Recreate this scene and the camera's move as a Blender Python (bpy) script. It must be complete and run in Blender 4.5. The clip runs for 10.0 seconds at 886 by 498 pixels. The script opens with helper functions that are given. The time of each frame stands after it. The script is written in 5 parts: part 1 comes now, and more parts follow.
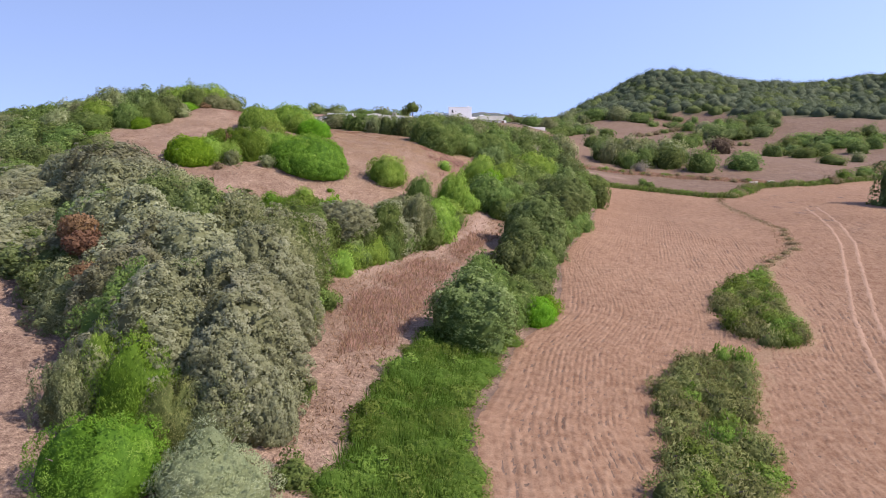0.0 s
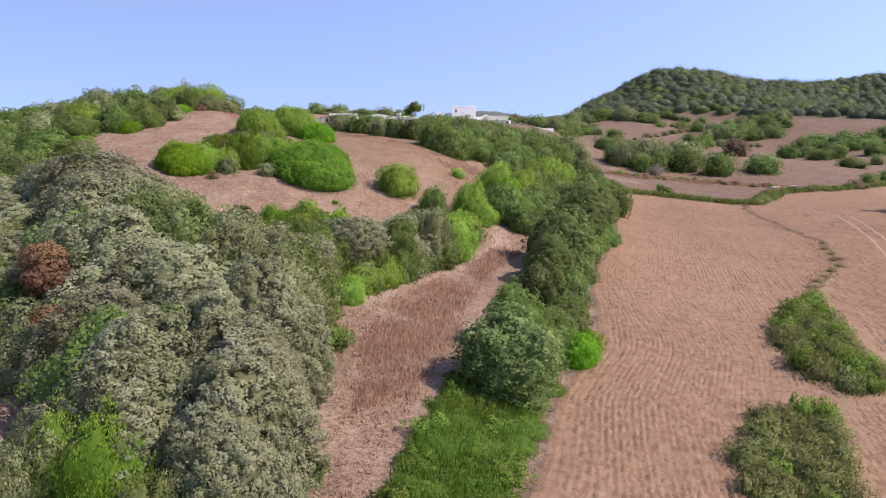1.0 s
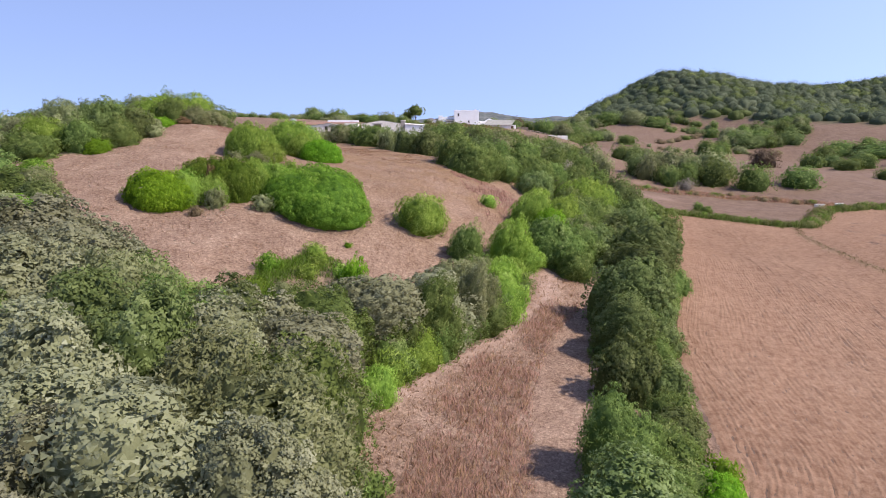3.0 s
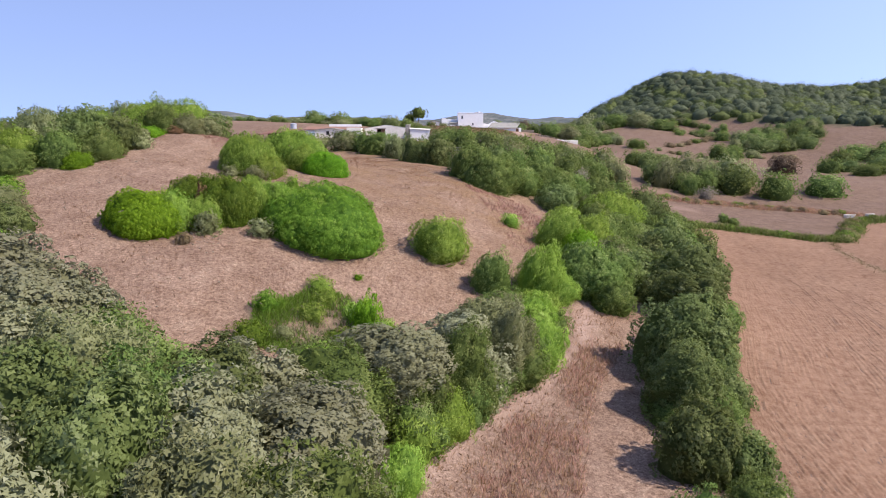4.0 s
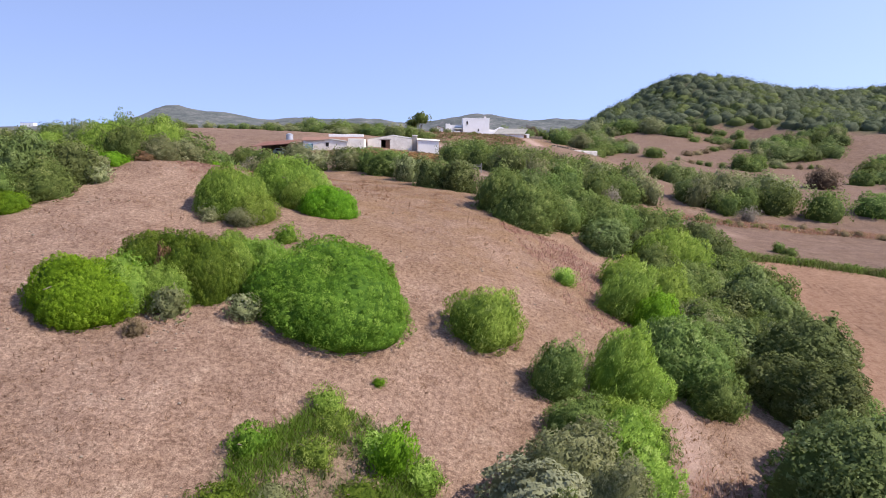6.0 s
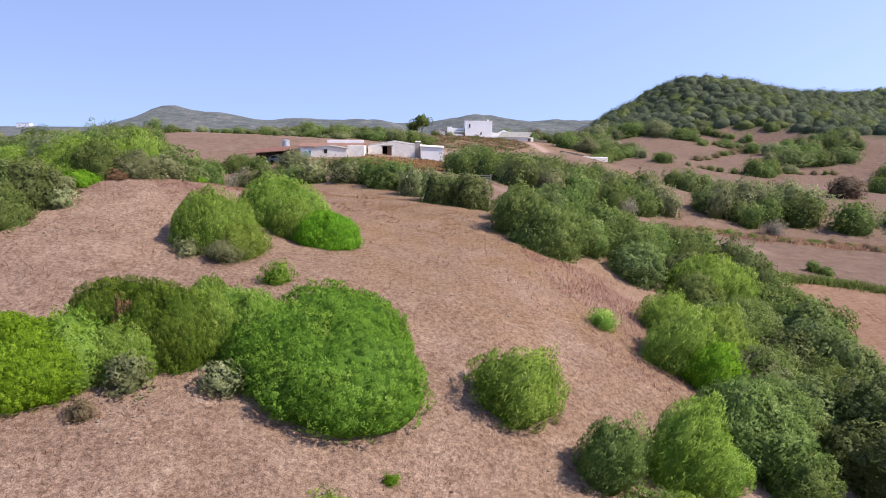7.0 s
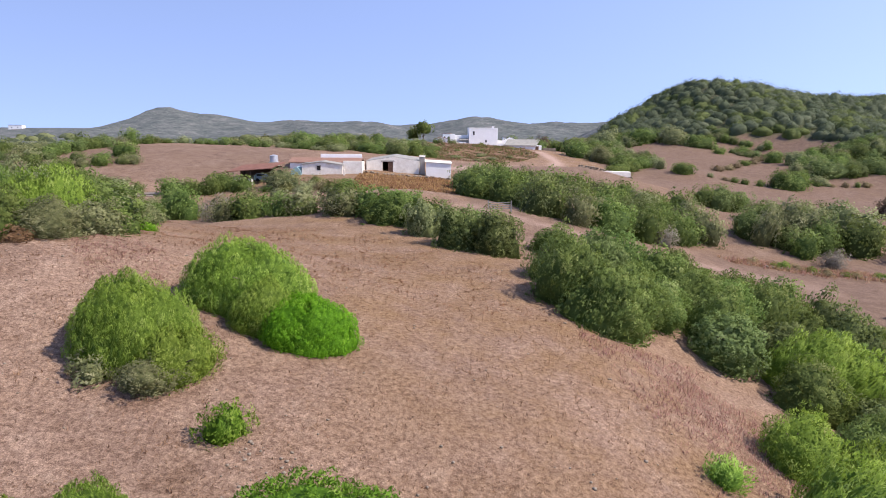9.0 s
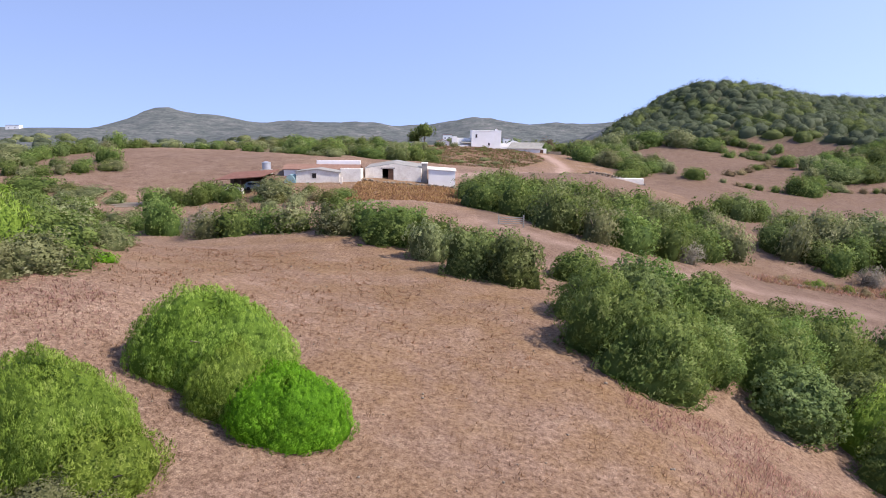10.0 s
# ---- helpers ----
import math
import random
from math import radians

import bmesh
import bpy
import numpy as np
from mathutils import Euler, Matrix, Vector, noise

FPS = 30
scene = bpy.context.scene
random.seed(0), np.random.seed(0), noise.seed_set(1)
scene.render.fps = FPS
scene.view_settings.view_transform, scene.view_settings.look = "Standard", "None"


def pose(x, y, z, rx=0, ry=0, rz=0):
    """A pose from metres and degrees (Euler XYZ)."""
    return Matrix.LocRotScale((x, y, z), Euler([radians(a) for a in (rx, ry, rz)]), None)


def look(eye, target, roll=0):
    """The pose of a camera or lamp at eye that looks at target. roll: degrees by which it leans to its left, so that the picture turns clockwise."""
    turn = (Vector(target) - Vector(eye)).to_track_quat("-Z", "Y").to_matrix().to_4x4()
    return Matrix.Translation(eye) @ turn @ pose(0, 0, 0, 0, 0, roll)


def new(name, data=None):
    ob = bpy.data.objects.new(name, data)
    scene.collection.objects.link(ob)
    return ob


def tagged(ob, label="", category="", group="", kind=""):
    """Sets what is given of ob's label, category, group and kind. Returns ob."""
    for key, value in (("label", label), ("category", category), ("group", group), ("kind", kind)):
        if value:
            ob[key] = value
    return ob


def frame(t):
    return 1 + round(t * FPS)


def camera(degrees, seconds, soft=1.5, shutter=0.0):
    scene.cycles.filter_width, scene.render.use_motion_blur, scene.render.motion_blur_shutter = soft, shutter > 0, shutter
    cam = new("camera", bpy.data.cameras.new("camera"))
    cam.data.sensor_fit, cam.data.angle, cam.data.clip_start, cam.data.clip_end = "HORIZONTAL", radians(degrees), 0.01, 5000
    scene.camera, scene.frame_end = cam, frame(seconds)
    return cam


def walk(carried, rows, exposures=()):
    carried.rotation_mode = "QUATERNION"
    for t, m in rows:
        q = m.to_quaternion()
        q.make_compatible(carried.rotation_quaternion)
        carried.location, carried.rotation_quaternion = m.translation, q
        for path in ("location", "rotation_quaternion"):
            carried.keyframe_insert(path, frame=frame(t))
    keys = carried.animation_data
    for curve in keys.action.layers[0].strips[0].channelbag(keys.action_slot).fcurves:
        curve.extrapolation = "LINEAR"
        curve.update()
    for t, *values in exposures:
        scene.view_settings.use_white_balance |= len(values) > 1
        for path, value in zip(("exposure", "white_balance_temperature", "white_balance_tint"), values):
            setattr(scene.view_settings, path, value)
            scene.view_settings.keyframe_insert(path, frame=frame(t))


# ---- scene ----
# ---- camera ----
cam = camera(68.0, 10.0, soft=0.95)
METRES, EYE, TILT, LEAN, TURN = 120.0, 20.0, -10.4, 0.0, 0.0
ROWS = [
    (0.0, 0.0000, 0.0000, 0.0000, 0.00, 0.00, -0.00),
    (0.5, -0.0072, 0.0270, 0.0080, -0.02, -0.08, -0.01),
    (1.0, -0.0160, 0.0571, 0.0176, -0.06, -0.14, -0.05),
    (1.5, -0.0244, 0.0857, 0.0265, -0.11, -0.12, -0.07),
    (2.0, -0.0336, 0.1165, 0.0373, -0.28, -0.14, -0.10),
    (2.5, -0.0417, 0.1448, 0.0477, -0.53, -0.17, -0.11),
    (4.0, -0.0650, 0.2361, 0.0792, -0.74, -0.15, -0.12),
    (4.5, -0.0719, 0.2653, 0.0898, -0.82, -0.15, -0.13),
    (5.0, -0.0788, 0.2974, 0.1013, -0.94, -0.14, -0.12),
    (5.5, -0.0849, 0.3271, 0.1117, -0.99, -0.14, -0.16),
    (7.0, -0.1013, 0.4241, 0.1450, -1.21, -0.12, -0.25),
    (7.5, -0.1052, 0.4555, 0.1556, -1.25, -0.11, -0.23),
    (8.0, -0.1093, 0.4903, 0.1676, -1.32, -0.08, -0.24),
    (8.5, -0.1126, 0.5226, 0.1788, -1.38, -0.08, -0.28),
    (9.0, -0.1158, 0.5584, 0.1897, -1.44, -0.02, -0.25),
    (9.5, -0.1182, 0.5907, 0.1993, -1.47, -0.02, -0.29),
    (10.0, -0.1209, 0.6261, 0.2096, -1.49, -0.00, -0.33),
]
walk(cam, [(t, pose(0, 0, EYE, TILT, LEAN, TURN) @ pose(METRES * x, METRES * y, METRES * z, 90 + pitch, roll, yaw)) for t, x, y, z, yaw, pitch, roll in ROWS], [(0.0, 0.62, 6550, 17), (10.0, 0.62, 6550, 17)])

# ---- world, sun ----
SUN_AZ, SUN_EL = radians(-15), radians(47)
sun_dir = Vector((math.cos(SUN_EL) * math.cos(SUN_AZ), math.cos(SUN_EL) * math.sin(SUN_AZ), math.sin(SUN_EL)))
world = bpy.data.worlds.new("world")
scene.world = world
world.use_nodes = True
wn = world.node_tree.nodes
sky = wn.new("ShaderNodeTexSky")
sky.sky_type, sky.sun_disc = "NISHITA", False
sky.sun_elevation, sky.sun_rotation = SUN_EL, math.pi / 2 - SUN_AZ
sky.air_density, sky.dust_density, sky.ozone_density = 1.0, 0.3, 4.0
# the haze of the day lifts the deep blue down towards the horizon
sky_way = wn.new("ShaderNodeVectorMath")
sky_way.operation = "ADD"
sky_way.inputs[1].default_value = (0, 0, 0.40)
world.node_tree.links.new(wn.new("ShaderNodeTexCoord").outputs["Generated"], sky_way.inputs[0])
world.node_tree.links.new(sky_way.outputs[0], sky.inputs[0])
wn["Background"].inputs["Strength"].default_value = 0.226
tint = wn.new("ShaderNodeMix")
tint.data_type, tint.blend_type = "RGBA", "MULTIPLY"
tint.inputs[0].default_value = 1.0
tint.inputs[7].default_value = (1.25, 1.02, 0.95, 1)
world.node_tree.links.new(sky.outputs[0], tint.inputs[6])
world.node_tree.links.new(tint.outputs[2], wn["Background"].inputs["Color"])
sun_data = bpy.data.lights.new("sun", "SUN")
sun_data.energy, sun_data.angle, sun_data.color = 4.4, radians(0.5), (1.0, 0.945, 0.83)
sun = new("sun", sun_data)
sun.matrix_world = look(sun_dir * 300, (0, 0, 0))


# ---- materials ----
def ramp(nt, fac, stops):
    r = nt.nodes.new("ShaderNodeValToRGB")
    while len(r.color_ramp.elements) < len(stops):
        r.color_ramp.elements.new(0.5)
    for e, (p, c) in zip(r.color_ramp.elements, stops):
        e.position, e.color = p, (*c, 1)
    nt.links.new(fac, r.inputs[0])
    return r.outputs[0]


def noise_tex(nt, scale, detail=4.0, rough=0.6, stretch=None, obj=False):
    n = nt.nodes.new("ShaderNodeTexNoise")
    n.inputs["Scale"].default_value, n.inputs["Detail"].default_value, n.inputs["Roughness"].default_value = scale, detail, rough
    if obj:
        src = nt.nodes.new("ShaderNodeTexCoord").outputs["Object"]
    else:
        src = nt.nodes.new("ShaderNodeNewGeometry").outputs["Position"]
    if stretch:
        m = nt.nodes.new("ShaderNodeMapping")
        m.inputs["Scale"].default_value = stretch
        nt.links.new(src, m.inputs[0])
        src = m.outputs[0]
    nt.links.new(src, n.inputs["Vector"])
    return n.outputs["Fac"]


def mixc(nt, fac, a, b, blend="MIX"):
    m = nt.nodes.new("ShaderNodeMix")
    m.data_type, m.blend_type = "RGBA", blend
    for sock, v in ((m.inputs[0], fac), (m.inputs[6], a), (m.inputs[7], b)):
        if isinstance(v, (int, float)):
            sock.default_value = v
        elif isinstance(v, tuple):
            sock.default_value = (*v, 1)
        else:
            nt.links.new(v, sock)
    return m.outputs[2]


def math_node(nt, op, a, b=0.0, c=None):
    m = nt.nodes.new("ShaderNodeMath")
    m.operation = op
    m.use_clamp = False
    for sock, v in zip(m.inputs, (a, b, c)):
        if v is None:
            continue
        if isinstance(v, (int, float)):
            sock.default_value = v
        else:
            nt.links.new(v, sock)
    return m.outputs[0]


def material(name, rough=0.9, metallic=0.0, spec=0.2):
    m = bpy.data.materials.new(name)
    m.use_nodes = True
    b = m.node_tree.nodes["Principled BSDF"]
    b.inputs["Roughness"].default_value, b.inputs["Metallic"].default_value = rough, metallic
    b.inputs["Specular IOR Level"].default_value = spec
    return m, m.node_tree, b


def bump(nt, bsdf, height, strength, dist):
    n = nt.nodes.new("ShaderNodeBump")
    n.inputs["Strength"].default_value, n.inputs["Distance"].default_value = strength, dist
    nt.links.new(height, n.inputs["Height"])
    nt.links.new(n.outputs[0], bsdf.inputs["Normal"])


def attr(nt, name):
    a = nt.nodes.new("ShaderNodeAttribute")
    a.attribute_name = name
    return a.outputs["Fac"]


def ground_material():
    m, nt, b = material("dry_ground", 0.95, 0, 0.1)
    big = noise_tex(nt, 0.11, 6, 0.7)
    mid = noise_tex(nt, 0.55, 8, 0.75)
    fine = noise_tex(nt, 4.0, 8, 0.8)
    grit = noise_tex(nt, 14.0, 4, 0.8)
    col = ramp(nt, big, [(0.34, (0.18, 0.116, 0.078)), (0.5, (0.28, 0.189, 0.127)), (0.66, (0.41, 0.29, 0.198))])
    col = mixc(nt, 0.6, col, ramp(nt, mid, [(0.32, (0.17, 0.10, 0.06)), (0.46, (0.29, 0.193, 0.130)), (0.56, (0.345, 0.237, 0.162)), (0.7, (0.47, 0.36, 0.25))]))
    col = mixc(nt, 0.75, col, ramp(nt, fine, [(0.40, (0.50, 0.43, 0.38)), (0.5, (0.98, 0.96, 0.94)), (0.60, (1.5, 1.5, 1.42))]), "MULTIPLY")
    col = mixc(nt, 0.7, col, ramp(nt, grit, [(0.40, (0.52, 0.47, 0.43)), (0.5, (1.0, 0.98, 0.96)), (0.60, (1.45, 1.45, 1.4))]), "MULTIPLY")
    # golden stubble, ploughed soil, scrubland litter, pale trodden lane
    gold = ramp(nt, fine, [(0.36, (0.115, 0.062, 0.030)), (0.5, (0.275, 0.165, 0.078)), (0.66, (0.41, 0.27, 0.138))])
    patches = ramp(nt, noise_tex(nt, 0.16, 6, 0.7), [(0.38, (0.15, 0.15, 0.15)), (0.60, (1, 1, 1))])
    col = mixc(nt, math_node(nt, "MULTIPLY", attr(nt, "gold"), patches), col, gold)
    soil = ramp(nt, mid, [(0.3, (0.13, 0.085, 0.057)), (0.55, (0.195, 0.130, 0.088)), (0.75, (0.27, 0.185, 0.125))])
    col = mixc(nt, attr(nt, "soil"), col, soil)
    scrub = ramp(nt, mid, [(0.3, (0.05, 0.065, 0.03)), (0.55, (0.10, 0.11, 0.05)), (0.75, (0.20, 0.16, 0.09))])
    col = mixc(nt, attr(nt, "scrub"), col, scrub)
    # far hills: the blue-grey haze of distance is put into the ground colour
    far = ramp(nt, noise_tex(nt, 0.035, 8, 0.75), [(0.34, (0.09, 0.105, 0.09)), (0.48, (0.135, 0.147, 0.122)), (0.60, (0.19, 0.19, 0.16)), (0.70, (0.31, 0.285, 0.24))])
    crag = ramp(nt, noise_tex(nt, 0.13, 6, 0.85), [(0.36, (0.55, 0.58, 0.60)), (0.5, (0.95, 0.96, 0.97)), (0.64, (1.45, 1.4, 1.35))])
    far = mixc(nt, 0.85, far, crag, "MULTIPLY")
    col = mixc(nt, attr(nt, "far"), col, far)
    lane = ramp(nt, mid, [(0.3, (0.45, 0.30, 0.21)), (0.7, (0.58, 0.42, 0.31))])
    col = mixc(nt, attr(nt, "lane"), col, lane)
    col = mixc(nt, 1.0, col, (0.735, 0.745, 0.84), "MULTIPLY")
    nt.links.new(col, b.inputs["Base Color"])
    h = math_node(nt, "ADD", math_node(nt, "MULTIPLY", fine, 0.12), math_node(nt, "MULTIPLY", mid, 0.3))
    bump(nt, b, h, 0.9, 0.6)
    return m


def soil_material():
    m, nt, b = material("ploughed_soil", 0.95, 0, 0.08)
    big = noise_tex(nt, 0.05, 4, 0.6)
    mid = noise_tex(nt, 1.6, 6, 0.7)
    fine = noise_tex(nt, 11.0, 5, 0.75)
    col = ramp(nt, big, [(0.3, (0.32, 0.183, 0.117)), (0.5, (0.37, 0.217, 0.141)), (0.7, (0.425, 0.26, 0.173))])
    col = mixc(nt, 0.5, col, ramp(nt, mid, [(0.36, (0.20, 0.10, 0.06)), (0.5, (0.36, 0.21, 0.135)), (0.66, (0.49, 0.318, 0.216))]))
    col = mixc(nt, 0.5, col, ramp(nt, fine, [(0.3, (0.4, 0.36, 0.34)), (0.5, (0.95, 0.92, 0.9)), (0.7, (1.25, 1.2, 1.15))]), "MULTIPLY")
    col = mixc(nt, 1.0, col, (0.66, 0.685, 0.695), "MULTIPLY")
    nt.links.new(col, b.inputs["Base Color"])
    h = math_node(nt, "ADD", math_node(nt, "MULTIPLY", fine, 0.10), math_node(nt, "MULTIPLY", mid, 0.22))
    bump(nt, b, h, 0.9, 0.5)
    return m


def leaf_material(name, tones, shine=0.15, gain=0.88):
    """tones: dark, middle, light and tip colours of the leaves."""
    m, nt, b = material(name, 0.7, 0, shine)
    gain = gain * 0.95
    geo = nt.nodes.new("ShaderNodeNewGeometry")
    info = nt.nodes.new("ShaderNodeObjectInfo")
    r = geo.outputs["Random Per Island"]
    patch = noise_tex(nt, 0.7, 3, 0.6)
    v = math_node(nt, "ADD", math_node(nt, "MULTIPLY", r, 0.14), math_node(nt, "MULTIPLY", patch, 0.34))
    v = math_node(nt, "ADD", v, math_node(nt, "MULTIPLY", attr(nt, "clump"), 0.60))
    fleck = noise_tex(nt, 5.5, 6, 0.9)
    speck = ramp(nt, fleck, [(0.40, (0, 0, 0)), (0.60, (1, 1, 1))])
    v = math_node(nt, "ADD", v, math_node(nt, "MULTIPLY", speck, 0.14))
    bump(nt, b, fleck, 0.15, 0.03)
    d, mi, li, tip = [tuple(min(c * gain, 0.8) for c in tone) for tone in tones]
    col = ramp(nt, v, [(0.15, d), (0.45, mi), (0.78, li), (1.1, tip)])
    hs = nt.nodes.new("ShaderNodeHueSaturation")
    nt.links.new(math_node(nt, "MULTIPLY_ADD", info.outputs["Random"], 0.03, 0.485), hs.inputs["Hue"])
    nt.links.new(math_node(nt, "MULTIPLY_ADD", info.outputs["Random"], 0.45, 0.78), hs.inputs["Value"])
    nt.links.new(col, hs.inputs["Color"])
    nt.links.new(hs.outputs[0], b.inputs["Base Color"])
    tr = nt.nodes.new("ShaderNodeBsdfTranslucent")
    nt.links.new(hs.outputs[0], tr.inputs["Color"])
    mx = nt.nodes.new("ShaderNodeMixShader")
    mx.inputs[0].default_value = 0.42
    out = nt.nodes["Material Output"]
    nt.links.new(b.outputs[0], mx.inputs[1])
    nt.links.new(tr.outputs[0], mx.inputs[2])
    nt.links.new(mx.outputs[0], out.inputs["Surface"])
    return m


def plain_material(name, dark, light, scale=2.0, rough=0.9, bump_d=0.02, spec=0.2, metallic=0.0, stretch=None):
    m, nt, b = material(name, rough, metallic, spec)
    a = noise_tex(nt, scale, 6, 0.7, stretch)
    c = noise_tex(nt, scale * 7, 4, 0.7, stretch)
    v = math_node(nt, "ADD", math_node(nt, "MULTIPLY", a, 0.65), math_node(nt, "MULTIPLY", c, 0.35))
    nt.links.new(ramp(nt, v, [(0.35, dark), (0.62, light)]), b.inputs["Base Color"])
    bump(nt, b, c, 0.5, bump_d)
    return m


MAT_GROUND = ground_material()
MAT_SOIL = soil_material()
LEAF = {
    "oak": leaf_material("holm_oak_leaves", ((0.155, 0.160, 0.078), (0.265, 0.268, 0.142), (0.345, 0.345, 0.205), (0.43, 0.425, 0.28))),
    "green": leaf_material("mastic_leaves", ((0.058, 0.092, 0.020), (0.125, 0.182, 0.042), (0.20, 0.262, 0.068), (0.31, 0.35, 0.13)), gain=0.96),
    "fresh": leaf_material("fresh_green_leaves", ((0.058, 0.122, 0.010), (0.135, 0.242, 0.022), (0.22, 0.335, 0.038), (0.32, 0.41, 0.09)), gain=0.84),
    "lush": leaf_material("olive_green_leaves", ((0.082, 0.140, 0.018), (0.178, 0.278, 0.037), (0.275, 0.385, 0.066), (0.39, 0.47, 0.14)), gain=1.0),
    "vivid": leaf_material("bright_green_leaves", ((0.06, 0.14, 0.006), (0.135, 0.285, 0.012), (0.21, 0.39, 0.022), (0.30, 0.46, 0.05)), gain=0.92),
    "olive": leaf_material("wild_olive_leaves", ((0.095, 0.115, 0.045), (0.195, 0.215, 0.09), (0.29, 0.305, 0.145), (0.42, 0.42, 0.24)), gain=1.0),
    "dark": leaf_material("dark_oak_leaves", ((0.055, 0.080, 0.020), (0.118, 0.158, 0.046), (0.19, 0.235, 0.080), (0.30, 0.34, 0.15)), gain=1.08),
    "brown": leaf_material("brownish_leaves", ((0.06, 0.04, 0.025), (0.15, 0.10, 0.065), (0.21, 0.15, 0.10), (0.27, 0.20, 0.14))),
    "dry": leaf_material("dry_scrub_leaves", ((0.14, 0.10, 0.05), (0.27, 0.21, 0.11), (0.34, 0.28, 0.15), (0.44, 0.35, 0.23))),
    "bramble": leaf_material("bramble_leaves", ((0.055, 0.10, 0.011), (0.125, 0.20, 0.027), (0.20, 0.28, 0.047), (0.31, 0.34, 0.10))),
    "weedy": leaf_material("weedy_leaves", ((0.085, 0.105, 0.030), (0.175, 0.195, 0.060), (0.26, 0.265, 0.095), (0.38, 0.34, 0.18))),
}
LEAF["lime"] = leaf_material("lime_green_leaves", ((0.085, 0.15, 0.006), (0.19, 0.31, 0.012), (0.29, 0.43, 0.022), (0.37, 0.50, 0.05)), gain=0.78)
LEAF["rust"] = leaf_material("dead_rusty_leaves", ((0.10, 0.07, 0.035), (0.22, 0.125, 0.065), (0.31, 0.18, 0.10), (0.38, 0.28, 0.18)))
LEAF["pale"] = leaf_material("pale_feathery_leaves", ((0.15, 0.17, 0.08), (0.28, 0.31, 0.16), (0.37, 0.40, 0.22), (0.46, 0.48, 0.32)))
# greyed green: haze over distant trees is put into these leaf tones
LEAF["hill"] = leaf_material("hazed_hill_leaves", ((0.055, 0.070, 0.038), (0.115, 0.140, 0.076), (0.19, 0.215, 0.125), (0.30, 0.315, 0.20)), gain=0.80)
LEAF["bare"] = leaf_material("bare_grey_twigs", ((0.14, 0.12, 0.085), (0.28, 0.25, 0.19), (0.37, 0.33, 0.26), (0.44, 0.41, 0.33)))
MAT_BARK = plain_material("bark", (0.08, 0.06, 0.045), (0.22, 0.18, 0.14), 3.0, stretch=(1, 1, 0.25))
MAT_STRAW = leaf_material("dry_grass", ((0.30, 0.18, 0.11), (0.42, 0.27, 0.17), (0.54, 0.38, 0.25), (0.66, 0.51, 0.36)), 0.1, 0.9)
MAT_STALK = leaf_material("dead_weed_stalks", ((0.20, 0.11, 0.088), (0.335, 0.19, 0.155), (0.44, 0.275, 0.225), (0.53, 0.37, 0.30)), 0.1, 1.35)
MAT_RUSTY = leaf_material("rusty_grass", ((0.28, 0.155, 0.08), (0.42, 0.245, 0.13), (0.52, 0.32, 0.18), (0.60, 0.43, 0.27)), 0.1, 0.95)
MAT_WHITE = plain_material("whitewash", (0.80, 0.79, 0.76), (0.88, 0.87, 0.85), 0.6, 0.85)
MAT_OLDWHITE = plain_material("weathered_whitewash", (0.62, 0.56, 0.48), (0.85, 0.81, 0.73), 0.7, 0.9)
MAT_RENDER = plain_material("bare_concrete_render", (0.252, 0.231, 0.203), (0.385, 0.350, 0.308), 0.8, 0.9)
MAT_TILE = plain_material("clay_tile", (0.182, 0.098, 0.070), (0.294, 0.175, 0.126), 1.5, 0.85)
MAT_SHEET = plain_material("fibre_cement_sheet", (0.210, 0.203, 0.182), (0.322, 0.308, 0.273), 0.8, 0.85)
MAT_RUST = plain_material("rusty_sheet", (0.140, 0.059, 0.038), (0.238, 0.119, 0.084), 1.0, 0.8)
MAT_DARK = plain_material("unlit_window_and_tyre", (0.02, 0.018, 0.016), (0.035, 0.03, 0.028), 2.0, 0.9)
MAT_WOOD = plain_material("old_door_wood", (0.08, 0.045, 0.03), (0.16, 0.09, 0.06), 2.0, 0.8)
MAT_STONE = plain_material("limestone", (0.154, 0.122, 0.091), (0.266, 0.224, 0.175), 1.2, 0.95, 0.05)
MAT_TANK = plain_material("galvanised_tank", (0.40, 0.41, 0.42), (0.55, 0.56, 0.57), 1.0, 0.45, 0.005, 0.5, 0.6)
MAT_GLASS, _nt, _b = material("window_glass", 0.08, 0, 0.5)
_b.inputs["Base Color"].default_value = (0.03, 0.035, 0.04, 1)

# ---- lie of the land ----
# x, y, half-width in x and y, rise
HILLS = [
    (-120, 60, 80, 70, 11.29),
    (-120, 190, 80, 70, 14.10),
    (-20, 210, 70, 60, 11.40),
    (10, 330, 90, 80, 9.91),
    (-60, 300, 90, 80, 16.64),
    (120, 300, 80, 80, 2.31),
    (210, 310, 90, 80, 18.70),
    (60, 60, 80, 70, 0.01),
    (-40, 110, 50, 40, 14.15),
    (170, 180, 90, 80, 4.04),
    (-40, 20, 60, 50, 0.96),
    (130, 390, 90, 70, 9.39),
    (0, 430, 110, 70, 5.28),
]
RISES = [
    (2, 146, 28, 28, 5.93),
    (58, 223, 38, 38, 3.88),
    (128, 342, 20, 20, -5.87),
    (-61, 188, 28, 28, -2.36),
    (135, 265, 28, 28, -3.35),
    (-82, 118, 20, 20, 5.10),
    (-5, 97, 14, 14, 2.35),
    (-96, 237, 28, 28, 2.55),
    (-54, 132, 14, 14, 3.26),
    (-33, 48, 20, 20, 1.97),
    (93, 195, 28, 28, 3.51),
    (79, 104, 38, 38, 2.18),
    (23, 216, 20, 20, 4.16),
    (-19, 174, 20, 20, 2.70),
]
